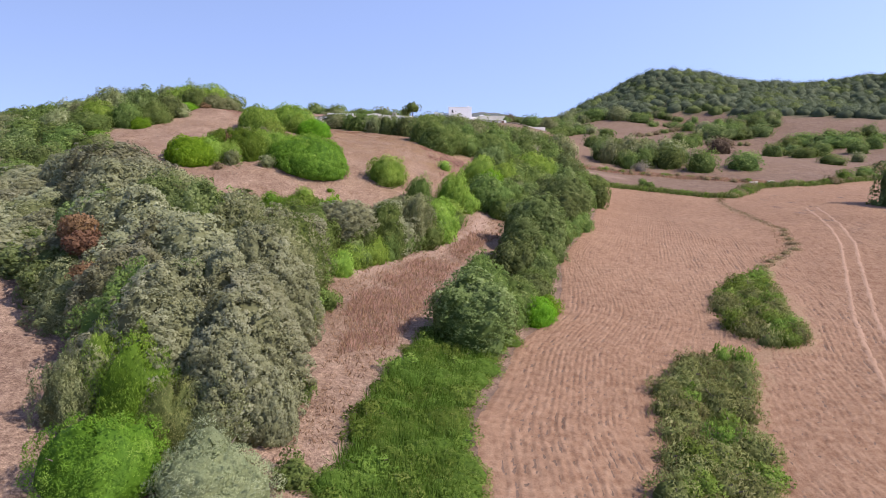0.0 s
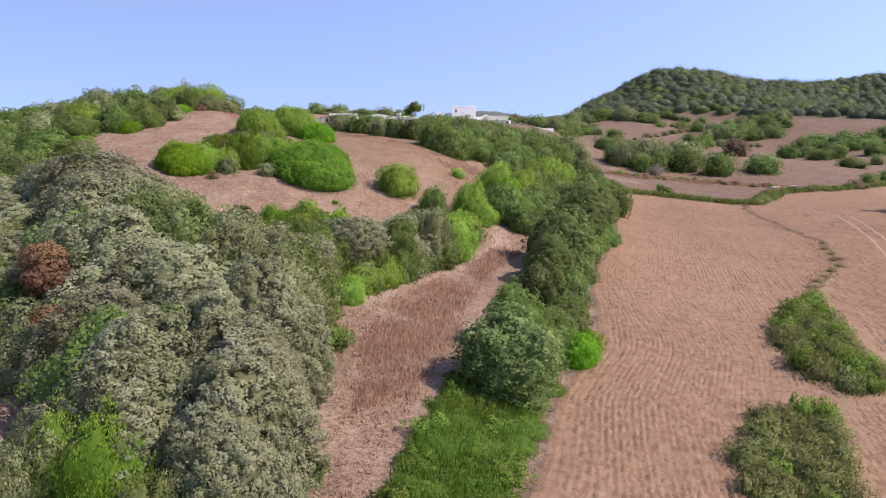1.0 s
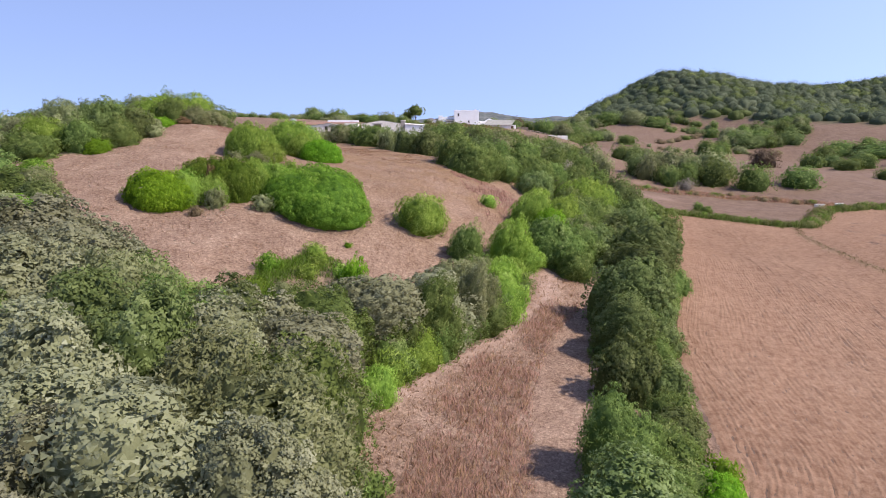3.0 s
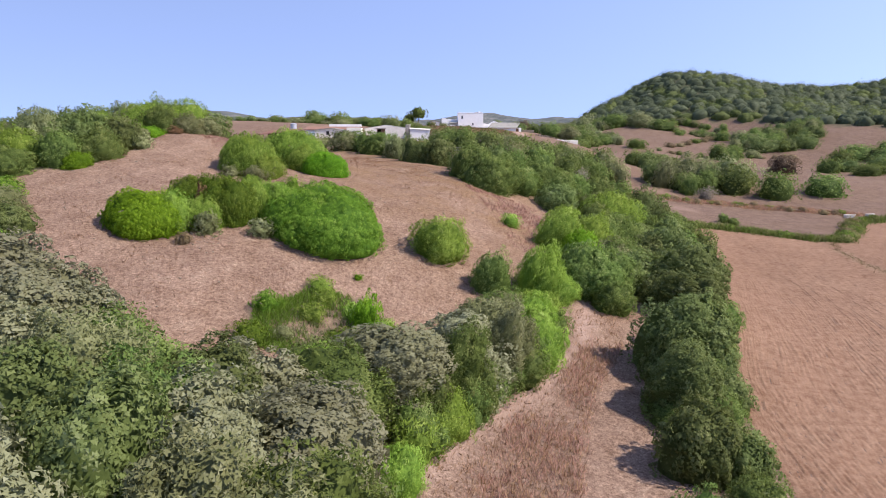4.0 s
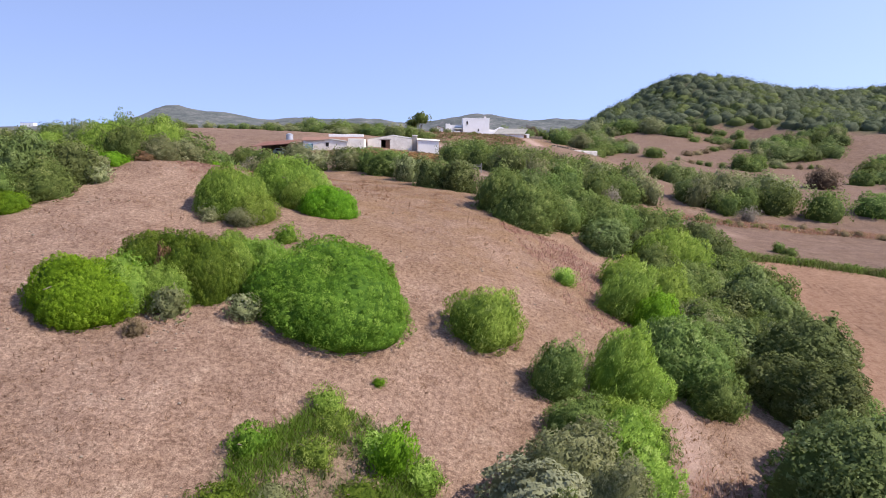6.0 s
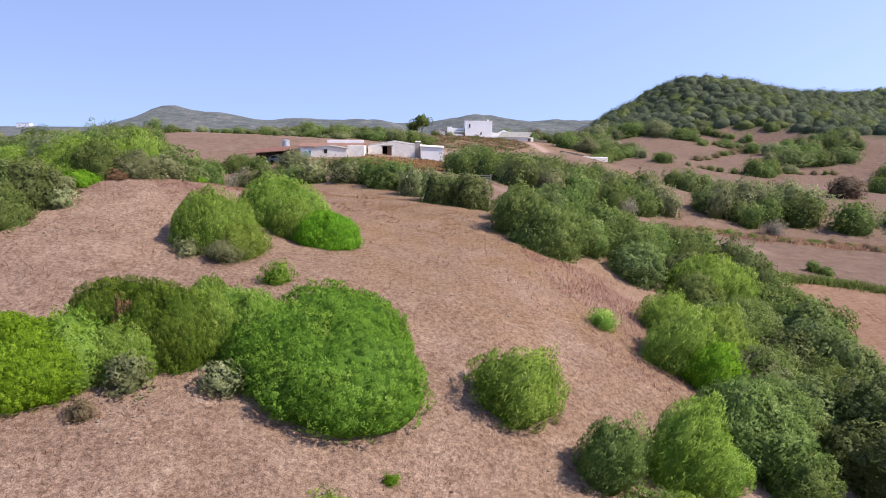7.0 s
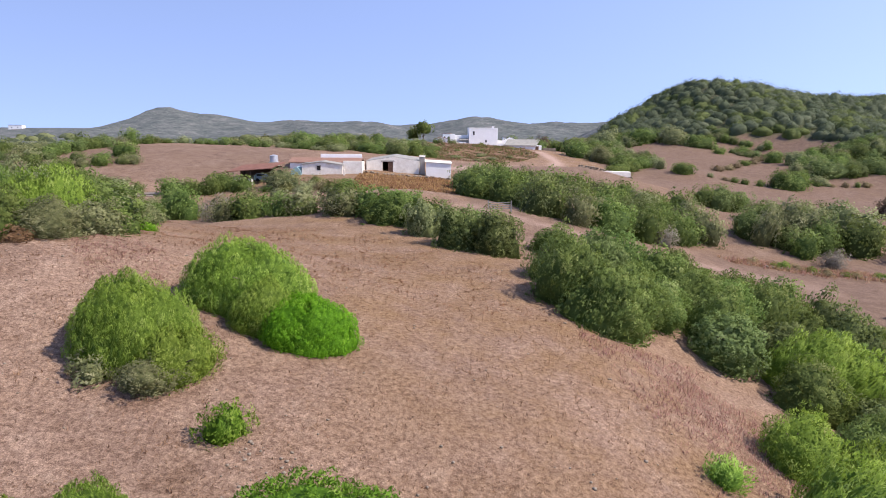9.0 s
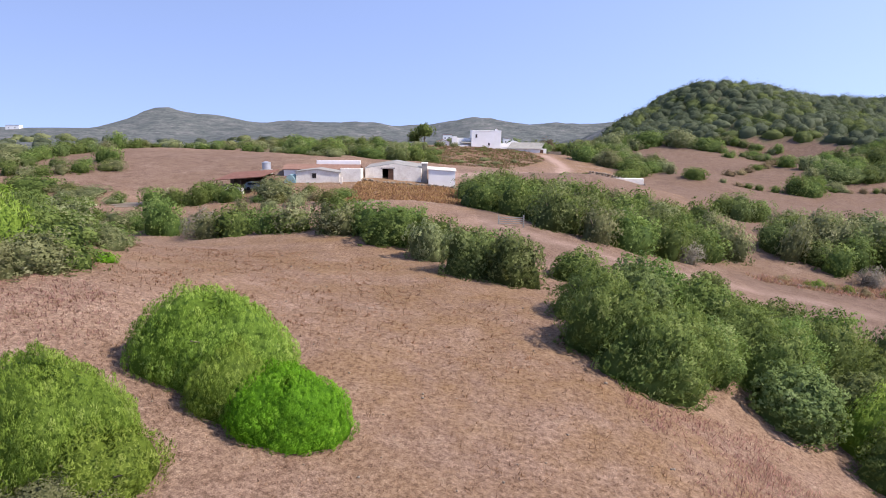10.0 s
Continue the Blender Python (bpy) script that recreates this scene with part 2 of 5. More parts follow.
HOLLOWS = [
    (72, 286, 14, 14, 2.34),
    (2, 118, 14, 14, 2.41),
    (-26, 286, 38, 38, -4.87),
    (-19, 83, 14, 14, 1.26),
    (-5, 69, 14, 14, -1.26),
    (30, 118, 20, 20, -1.35),
    (51, 216, 14, 14, -2.03),
    (-19, 321, 14, 14, -1.66),
    (23, 20, 20, 20, -1.69),
    (51, 160, 38, 38, 0.76),
    (-68, 27, 14, 14, -1.38),
    (-26, 153, 14, 14, 1.51),
    (2, 167, 14, 14, 1.44),
    (-84, 112, 24, 30, -5.60),
    (-38, 112, 9, 9, 1.50),
    (4, 114, 8, 8, -0.80),
]
SLOPES = [
    (95, 482, 28, 90, 16.7), (140, 482, 32, 90, 34.1), (180, 482, 34, 90, 31.8), (225, 482, 36, 90, 27.6), (270, 482, 40, 90, 23.2), (320, 470, 48, 100, 34.0),
    (400, 450, 70, 110, 28.0),
]
# the far range
RANGE = [
    (-780, 1450, 90, 220, 9.4), (-650, 1450, 75, 220, 10.5), (-560, 1450, 60, 220, 42), (-470, 1450, 75, 220, 33),
    (-360, 1450, 100, 220, 26), (-220, 1450, 110, 220, 23), (-80, 1450, 100, 220, 24.7), (70, 1450, 80, 220, 32.6), (220, 1450, 120, 220, 29), (420, 1450, 160, 220, 27.8),
    (650, 1450, 180, 220, 19.7), (900, 1450, 200, 220, 39.6), (1250, 1450, 260, 260, 40), (-1500, 1700, 400, 260, 10),
]
LAND = np.array(HILLS + RISES + HOLLOWS + SLOPES + RANGE, dtype=float)


def height(x, y):
    """Height of the land, for numbers or arrays."""
    x, y = np.asarray(x, float), np.asarray(y, float)
    z = 3.0 + 6.0 / (1 + np.exp(-np.clip((y - 380) / 50, -50, 50)))
    for a, b, sx, sy, h in LAND:
        z = z + h * np.exp(-((x - a) / sx) ** 2 - ((y - b) / sy) ** 2)
    rough = np.clip((y - 550) / 500, 0, 1)
    z = z + rough * (3.0 * np.sin(x * 0.021 + 1.3 * np.sin(y * 0.013)) + 2.0 * np.sin(x * 0.047 + y * 0.019) + 1.2 * np.sin(x * 0.11 + 2 * np.sin(y * 0.05)))
    z = z + 0.07 * np.sin(x * 0.9 + 0.7 * np.sin(y * 0.6)) * np.sin(y * 0.8 + 0.5 * np.sin(x * 0.5)) + 0.12 * np.sin(x * 0.31 + y * 0.17) * np.sin(y * 0.27 - x * 0.12)
    return z


def h1(x, y):
    return float(height(x, y))


def polyline(points, samples=400):
    p = np.array(points, float)
    s = np.concatenate(([0], np.cumsum(np.hypot(*np.diff(p, axis=0).T))))
    u = np.linspace(0, s[-1], samples)
    return np.stack([np.interp(u, s, p[:, 0]), np.interp(u, s, p[:, 1])], 1)


def dist_to(points, x, y):
    line = polyline(points, 60)
    best = np.full(np.shape(x), 1e9)
    for a, b in line:
        best = np.minimum(best, np.hypot(x - a, y - b))
    return best


def inside(poly, x, y):
    x, y = np.asarray(x, float), np.asarray(y, float)
    r = np.zeros(x.shape, bool)
    n = len(poly)
    for i in range(n):
        (x1, y1), (x2, y2) = poly[i], poly[(i + 1) % n]
        if y1 == y2:
            continue
        r ^= ((y1 > y) != (y2 > y)) & (x < (x2 - x1) * (y - y1) / (y2 - y1) + x1)
    return r


# plan of the fields
FIELD_EDGE = [(0, -40), (1.0, 20), (1.4, 33), (2.9, 37.5), (5.0, 45), (9.6, 54), (11.5, 63), (13.0, 72), (20.5, 90.6), (25, 108), (32, 137)]
FIELD_FAR = [(30, 138), (42, 141), (59, 134), (73, 153), (90, 158), (113, 169), (180, 190)]
WOOD = [(-10.6, 31), (-11.3, 42), (-13.8, 55), (-10.5, 64), (-7, 67.5), (-2, 74), (-4.5, 75.5), (-8, 72), (-11.5, 66.5), (-15, 62.8), (-20.6, 61), (-27, 62),
        (-30, 63.5), (-34, 66.5), (-42, 70), (-58, 76), (-80, 72), (-75, 48), (-50, 48), (-31, 46), (-25, 42.5), (-20.6, 38.6), (-17.4, 34.2), (-15, 32)]
HILLSIDE = [(88, 380), (118, 372), (142, 360), (165, 325), (185, 296), (260, 280), (330, 330), (350, 480), (310, 560), (175, 540), (100, 470), (70, 410)]
SCRUB = [(-20, 70), (-20, 73.5), (-16.5, 77.5), (-12.5, 77), (-10.3, 74.5), (-12, 71), (-16, 69)]
KNOLL_WOOD = [(-47, 94), (-44, 98), (-42.5, 104), (-45, 109), (-43, 115), (-41, 122), (-43, 136), (-58, 142), (-85, 135), (-112, 112), (-95, 92), (-62, 90)]
SHOULDER_WOOD = [(-41, 74), (-43.5, 82), (-49, 90), (-62, 92), (-90, 90), (-84, 74), (-58, 77), (-44, 71)]
KNOLL_GRASS = [(-44, 70), (-30, 67), (-20, 63), (-8, 72), (0, 80), (2, 95), (-2, 112), (-8, 126), (-18, 140), (-42, 142), (-43, 118), (-44, 95)]
BRAMBLES = [(-4.6, 27), (-3.7, 35), (-1.8, 42), (0, 47), (4.5, 46), (2.2, 40), (1.1, 36), (0.7, 33), (0.6, 22), (-4, 22)]
ISLAND_A = [(9.5, 24), (10.6, 28), (13.6, 38.5), (17.2, 44), (21.6, 44.7), (17.4, 34.5), (15, 27), (14, 22)]
ISLAND_B = [(24.6, 56.5), (30.5, 66), (34.4, 69.3), (29.5, 55), (28, 48.5), (24.8, 46.8), (23.5, 51)]
LANE = [(-8, 163), (0, 156), (9, 151), (20, 158), (30, 161), (42, 158)]
TRACK = [(66.5, 118), (60.5, 101), (54.6, 87.4), (45, 70), (37.1, 55.8), (33, 47.4), (28, 36), (24, 26)]


def axis(stops):
    """Uneven grid lines: (start, end, step) stretches."""
    out = []
    for a, b, st in stops:
        out.append(np.arange(a, b, st))
    return np.concatenate(out + [[stops[-1][1]]])


def build_ground():
    xs = axis([(-2600, -700, 130), (-700, -160, 20), (-160, -60, 4), (-60, 60, 1.0), (60, 160, 3), (160, 460, 12), (460, 2600, 110)])
    ys = axis([(-400, 0, 40), (0, 20, 4), (20, 150, 0.9), (150, 260, 2.5), (260, 560, 7), (560, 2000, 18), (2000, 4400, 200)])
    gx, gy = np.meshgrid(xs, ys)
    gz = height(gx, gy)
    ny, nx = gx.shape
    verts = np.stack([gx, gy, gz], -1).reshape(-1, 3)
    i = np.arange(ny * nx).reshape(ny, nx)
    faces = np.stack([i[:-1, :-1], i[:-1, 1:], i[1:, 1:], i[1:, :-1]], -1).reshape(-1, 4)
    me = fast_mesh("ground", verts, faces)
    x, y = verts[:, 0], verts[:, 1]

    def put(name, values):
        me.attributes.new(name, "FLOAT", "POINT").data.foreach_set("value", np.clip(values, 0, 1).astype(np.float32))

    scrub = inside(WOOD, x, y) | inside(KNOLL_WOOD, x, y) | inside(SHOULDER_WOOD, x, y) | inside(BRAMBLES, x, y)
    hill = inside(HILLSIDE, x, y)
    put("scrub", np.maximum(np.maximum(scrub, hill) * 0.85, inside(SCRUB, x, y) * 0.3))
    # where the hazed far colour takes over
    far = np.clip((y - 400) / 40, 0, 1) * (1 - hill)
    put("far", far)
    gold = np.exp(-((x + 25) / 22) ** 2 - ((y - 133) / 17) ** 2) * 1.0 + np.exp(-((x + 12) / 10) ** 2 - ((y - 116) / 14) ** 2) * 0.7 + np.exp(-((x + 25) / 26) ** 2 - ((y - 192) / 14) ** 2) * 0.9
    gold = gold + np.exp(-((x - 5) / 30) ** 2 - ((y - 300) / 22) ** 2) * 0.7 + 0.12 * inside(KNOLL_GRASS, x, y) + 0.75 * (x > 28) * (y > 134) * (y < 390) + 0.35 * (x <= 28) * (y > 145) * (y < 390)
    gold = gold + np.exp(-((x + 2) / 13) ** 2 - ((y - 104) / 15) ** 2) * 0.9
    put("gold", gold)
    terrace = (x > 28) * (y > 134) * (y < 172) * (x < 200)
    right = (x > 45) * (y >= 172) * (y < 380)
    near_lane = (x > -8) * (x <= 45) * (y > 142) * (y < 230)
    field = (x > np.interp(y, [p[1] for p in FIELD_EDGE], [p[0] for p in FIELD_EDGE])) * (y < 137)
    lf = np.clip(1 - ((x + 70) / 34) ** 4 - ((y - 214) / 24) ** 4, 0, 1)
    put("soil", np.maximum(np.maximum(np.maximum(terrace * 0.75, right * 0.65), near_lane * 0.5), np.maximum(field * 1.0, lf * 0.5)))
    lane = np.exp(-(dist_to(LANE, x, y) / 1.6) ** 2) * 0.4
    lane = np.maximum(lane, np.exp(-(dist_to([(-9, 60), (-5.5, 66), (0.5, 73), (4, 79), (5, 84)], x, y) / 0.9) ** 2) * 0.7)
    lane = np.maximum(lane, np.exp(-(dist_to([(-12, 212), (4, 225), (20, 250), (30, 290), (28, 318)], x, y) / 2.2) ** 2) * 0.9)
    put("lane", lane)
    me.materials.append(MAT_GROUND)
    ob = new("ground", me)
    for p in me.polygons:
        p.use_smooth = True
    tagged(ob, "rolling dry grassland with reddish soil and stubble", "ground", kind="structure")
    return ob


def fast_mesh(name, verts, faces):
    """A mesh from arrays; all faces have the same number of corners."""
    me = bpy.data.meshes.new(name)
    verts, faces = np.asarray(verts, np.float32), np.asarray(faces, np.int32)
    n, k = faces.shape
    me.vertices.add(len(verts))
    me.vertices.foreach_set("co", verts.ravel())
    me.loops.add(n * k)
    me.loops.foreach_set("vertex_index", faces.ravel())
    me.polygons.add(n)
    me.polygons.foreach_set("loop_start", np.arange(0, n * k, k, dtype=np.int32))
    me.update(calc_edges=True)
    me.validate()
    return me


build_ground()


def build_ploughed_field():
    """Furrowed soil sheet that follows the hedge's curve."""
    rng = np.random.default_rng(11)
    us = axis([(0, 72, 0.12), (72, 120, 0.6)])
    ys = axis([(-60, 17, 2.5), (17, 46, 0.21), (46, 72, 0.32), (72, 140, 0.9), (140, 172, 2.0)])
    ey, ex = [p[1] for p in FIELD_EDGE], [p[0] for p in FIELD_EDGE]
    edge = np.interp(ys, ey + [200], ex + [60])
    k = np.ones(11) / 11
    edge = np.convolve(np.pad(edge, 5, mode="edge"), k, "valid")
    gu, gy = np.meshgrid(us, ys)
    wob = 0.9 * np.sin(gy * 0.06 + gu * 0.10) + 0.5 * np.sin(gy * 0.11 + 1.7 - gu * 0.07) + 0.22 * np.sin(gy * 0.23 + gu * 0.21)
    gx = gu + edge[:, None] * np.exp(-gu / 70) + wob * np.clip(gu / 4, 0, 1)
    # every fourth line is a furrow, cut deep in some places and silted up in others
    col = np.arange(len(us)) % 4
    groove = np.where(col == 0, -1.0, np.where(col == 2, 0.55, 0.12))[None, :] * (us[None, :] < 72)
    coarse = rng.normal(0, 1, (len(ys) // 3 + 2, len(us) // 4 + 2))
    broken = np.repeat(np.repeat(coarse, 3, 0), 4, 1)[:len(ys), :len(us)]
    broken = np.clip(0.55 + 0.45 * broken, 0.05, 1.6)
    depth = 0.052 * broken * (0.75 + 0.4 * np.sin(gu * 0.21 + gy * 0.037))
    fade = np.clip((74 - gu) / 8, 0.12, 1) * np.clip(gu / 1.5, 0, 1) * np.clip(1.25 - gy / 200, 0.4, 1)
    jag = rng.normal(0, 0.030, gx.shape)
    gz = height(gx, gy) + 0.10 * np.clip(gu / 0.6, 0, 1) - 0.05 + fade * (depth * groove + jag)
    ny, nx = gx.shape
    verts = np.stack([gx, gy, gz], -1).reshape(-1, 3)
    i = np.arange(ny * nx).reshape(ny, nx)
    faces = np.stack([i[:-1, :-1], i[:-1, 1:], i[1:, 1:], i[1:, :-1]], -1).reshape(-1, 4)
    cx, cy = gx[:-1, :-1].ravel(), gy[:-1, :-1].ravel()
    limit = np.interp(cx, [p[0] for p in FIELD_FAR], [p[1] for p in FIELD_FAR]) - 1.0
    keep = cy < limit
    faces = faces[keep]
    used = np.unique(faces)
    remap = np.zeros(len(verts), int)
    remap[used] = np.arange(len(used))
    me = fast_mesh("ploughed_field", verts[used], remap[faces])
    me.materials.append(MAT_SOIL)
    tagged(new("ploughed_field", me), "ploughed field of reddish brown soil with curving furrows", "field", kind="structure")


build_ploughed_field()


# ---- plants ----
def unit(v):
    return v / np.maximum(np.linalg.norm(v, axis=-1, keepdims=True), 1e-6)


def sprout_dirs(rng, n, lowest):
    """Even directions over the upper part of a sphere, a little uneven."""
    k = np.arange(n) + 0.5
    z = lowest + (1 - lowest) * k / n
    a = k * 2.39996 + rng.uniform(0, 6.28)
    d = np.stack([np.sqrt(1 - z * z) * np.cos(a), np.sqrt(1 - z * z) * np.sin(a), z], 1)
    return unit(d + rng.normal(0, 0.55 / math.sqrt(n), d.shape))


class Crown:
    """The outer form of a leafy heap: a dome with large lobes and boughs on them."""

    def __init__(self, rng, R, H, lobes, boughs, lobe_depth, low, lowest):
        self.R, self.H, self.low = R, H, low
        self.big = sprout_dirs(rng, lobes, lowest)
        self.t_big = 1.9 / math.sqrt(lobes)
        self.depth, self.lift = lobe_depth, rng.uniform(1 - 1.5 * lobe_depth, 1.0, lobes)
        self.boughs, self.gap = sprout_dirs(rng, boughs, lowest), 1.9 / math.sqrt(boughs)
        self.dent, self.tone = min(0.35 * self.gap, 0.16), rng.uniform(0, 1, boughs)
        self.jut = rng.uniform(-0.8, 0.4, boughs)
        self.ph = rng.uniform(0, 6.28, 3)

    def surface(self, d):
        """Place, outward direction and bough tone for directions d."""
        sim = d @ self.big.T
        ob = (d - self.big[np.argmax(sim, 1)]) / self.t_big
        blend = np.exp((sim - sim.max(1, keepdims=True)) * 7.0 / self.t_big ** 2)
        lift = (blend * self.lift).sum(1) / blend.sum(1)
        r = lift * (1 - self.depth * np.minimum((ob ** 2).sum(1), 1.2))
        k = np.argmax(d @ self.boughs.T, 1)
        off = (d - self.boughs[k]) / self.gap
        r = r * (1 + self.dent * (0.8 * self.jut[k] - np.minimum((off ** 2).sum(1), 1.2)))
        az = np.arctan2(d[:, 1], d[:, 0])
        r = r * (1 + 0.09 * np.sin(2 * az + self.ph[0]) + 0.07 * np.sin(3 * az + self.ph[1]) + 0.04 * np.sin(5 * az + self.ph[2]))
        flat = np.sign(d[:, 2]) * np.abs(d[:, 2]) ** (1.0 if self.low == 0 else 0.85)
        wide = np.maximum(np.hypot(d[:, 0], d[:, 1]), 1e-4) ** (-0.12 if self.low == 0 else -0.24)
        p = np.stack([d[:, 0] * wide * self.R * r, d[:, 1] * wide * self.R * r, self.low * self.H + (1 - self.low) * self.H * flat * r], 1)
        n = unit(unit(d / np.array([self.R, self.R, self.H])) + 0.3 * ob + 0.5 * off)
        return p, n, self.tone[k]


def crown_arrays(rng, R, H, lobes, clumps, sprays, tuft, lobe_depth=0.16, low=0.0, lowest=0.0, fine=(26, 10), slim=(0.34, 0.52), rise=0.3, puff=1.0):
    """Crown mesh of leaf puffs round a closed hull in the same leaves: verts, triangles, normals, tones."""
    cr = Crown(rng, R, H, lobes, max(clumps // 8, 10), lobe_depth, low, lowest)
    gap = 2.1 * math.sqrt(R * (R + H) / 2) / math.sqrt(clumps)
    pr = 0.78 * gap * puff
    nu, nv = fine
    uu = np.linspace(0, 2 * np.pi, nu, endpoint=False)
    vv = np.linspace(math.asin(max(lowest, -0.98)), np.pi / 2, nv + 1)
    g = np.array([(np.cos(b) * np.cos(a), np.cos(b) * np.sin(a), np.sin(b)) for b in vv for a in uu])
    cv, cn, ct = cr.surface(g)
    cv = cv * np.array([1 - 1.15 * pr / R, 1 - 1.15 * pr / R, 1 - 1.15 * pr / H])
    if low == 0:
        cv[:nu, 2] = -0.25
    q = []
    for j in range(nv):
        for i in range(nu):
            a, b, c, e = j * nu + i, j * nu + (i + 1) % nu, (j + 1) * nu + (i + 1) % nu, (j + 1) * nu + i
            q.append((a, b, c))
            if j < nv - 1:
                q.append((a, c, e))
    cq = np.array(q)
    # puffs: half spread evenly from above, half round the sides
    half = int(clumps * 0.45)
    k = np.arange(half) + 0.5
    rho = (k / half) ** (1 / 1.36)
    low_k = np.arange(clumps - half) + 0.5
    z = np.concatenate([np.sqrt(1 - rho * rho), lowest + (0.75 - lowest) * low_k / (clumps - half)])
    a = np.concatenate([k * 2.39996, low_k * 2.39996 + 1.0])
    d = np.stack([np.sqrt(1 - z * z) * np.cos(a), np.sqrt(1 - z * z) * np.sin(a), z], 1)
    d = unit(d + rng.normal(0, 0.4 / math.sqrt(clumps), d.shape))
    c, cnorm, tone = cr.surface(d)
    size = pr * rng.uniform(0.7, 1.3, clumps)
    c = c + cnorm * (rng.uniform(-0.9, 0.3, clumps) * size)[:, None]
    tone = 0.45 * tone + 0.55 * rng.uniform(0, 1, clumps)
    which = np.arange(sprays) % clumps
    n = cnorm[which]
    out = unit(rng.normal(0, 1, (sprays, 3)) + 0.9 * n)
    out = np.where(((out * n).sum(1) < -0.1)[:, None], out - 2 * (out * n).sum(1, keepdims=True) * n, out)
    upright = 1 + 0.35 * min(rise, 1.2)
    p = c[which] + out * size[which][:, None] * rng.uniform(0.72, 1.05, (sprays, 1)) * np.array([1 / math.sqrt(upright), 1 / math.sqrt(upright), upright])
    n = unit(0.72 * out + 0.6 * n + rng.normal(0, 0.22, n.shape))
    # some of the leaves clothe the inner boughs
    inner = rng.random(sprays) < 0.15
    m = int(inner.sum())
    zi = np.where(rng.random(m) < 0.45, np.sqrt(rng.random(m)), rng.uniform(lowest, 0.8, m))
    ai = rng.uniform(0, 2 * np.pi, m)
    pi, ni, _ = cr.surface(np.stack([np.sqrt(1 - zi * zi) * np.cos(ai), np.sqrt(1 - zi * zi) * np.sin(ai), zi], 1))
    p[inner] = pi - ni * (pr * rng.uniform(0.35, 0.75, m))[:, None]
    n[inner] = unit(ni + rng.normal(0, 0.4, ni.shape))
    p[:, 2] = np.maximum(p[:, 2], 0.02)
    # leaves lie like shingles, tips lifted
    ax = rng.normal(0, 1, (sprays, 3)) + np.array([0, 0, rise])
    ax = unit(unit(ax - n * (ax * n).sum(1, keepdims=True)) + n * rng.uniform(0.1, 0.8, (sprays, 1)) + np.array([0, 0, 0.5 * rise]))
    side = unit(np.cross(ax, n + rng.normal(0, 0.22, (sprays, 3))))
    L = 1.25 * tuft * rng.uniform(0.6, 1.4, (sprays, 1))
    W = L * rng.uniform(*slim, (sprays, 1))
    t0, t1, t2 = p - ax * L * 0.35 - side * W, p - ax * L * 0.35 + side * W, p + ax * L * 0.65
    face = np.cross(t1 - t0, t2 - t0)
    swap = (face * n).sum(1) < 0
    t0[swap], t1[swap] = t1[swap].copy(), t0[swap].copy()
    v = np.stack([t0, t1, t2], 1).reshape(-1, 3)
    reach = R / np.percentile(np.hypot(p[:, 0], p[:, 1]), 95)
    grow = np.array([reach, reach, H / np.percentile(p[:, 2], 99)])
    cv, v = cv * grow, v * grow
    # hull keeps tone zero, the darkest: shade between puffs put into its colour
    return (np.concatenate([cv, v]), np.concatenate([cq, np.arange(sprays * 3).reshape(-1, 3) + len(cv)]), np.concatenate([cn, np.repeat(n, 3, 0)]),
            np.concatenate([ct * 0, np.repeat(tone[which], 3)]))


def leafy_mesh(name, v, f, n, tone=None, leaf=None):
    me = fast_mesh(name, v, f)
    if leaf:
        me.materials.append(leaf)
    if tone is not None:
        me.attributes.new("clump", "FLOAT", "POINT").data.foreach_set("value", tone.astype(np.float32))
    me.normals_split_custom_set_from_vertices(n.astype(np.float32))
    return me


def tube(path, radii, sides=6):
    """Tapered limb along a path: verts, quads."""
    path = np.array(path, float)
    v = []
    for k, (p, r) in enumerate(zip(path, radii)):
        t = unit(path[min(k + 1, len(path) - 1)] - path[max(k - 1, 0)])
        a = unit(np.cross(t, (0.3, 0.9, 0.1)))
        b = np.cross(t, a)
        for s in range(sides):
            g = 2 * np.pi * s / sides
            v.append(p + r * (math.cos(g) * a + math.sin(g) * b))
    f = [(k * sides + s, k * sides + (s + 1) % sides, (k + 1) * sides + (s + 1) % sides, (k + 1) * sides + s) for k in range(len(path) - 1) for s in range(sides)]
    return np.array(v), np.array(f)


def join(chunks):
    vs, fs, off = [], [], 0
    for v, f in chunks:
        vs.append(v)
        fs.append(f + off)
        off += len(v)
    return np.concatenate(vs), np.concatenate(fs)


def trunk_arrays(rng, R, H, stems):
    chunks = []
    for s in range(stems):
        a = rng.uniform(0, 2 * np.pi)
        lean = R * rng.uniform(0.15, 0.45)
        r0 = 0.035 * R + 0.05
        pts = [(0.1 * R * math.cos(a), 0.1 * R * math.sin(a), -0.3)]
        for k in (0.25, 0.45, 0.62):
            pts.append((lean * k * math.cos(a) + rng.normal(0, 0.05 * R), lean * k * math.sin(a) + rng.normal(0, 0.05 * R), H * k))
        chunks.append(tube(pts, (r0 * 1.3, r0, r0 * 0.7, r0 * 0.3)))
        for _ in range(1):
            b = a + rng.uniform(-1.2, 1.2)
            st = np.array(pts[1])
            en = st + np.array([math.cos(b) * R * 0.6, math.sin(b) * R * 0.6, H * 0.35])
            chunks.append(tube([st, (st + en) / 2 + rng.normal(0, 0.06 * R, 3), en], (r0 * 0.6, r0 * 0.4, r0 * 0.15), 5))
    return join(chunks)


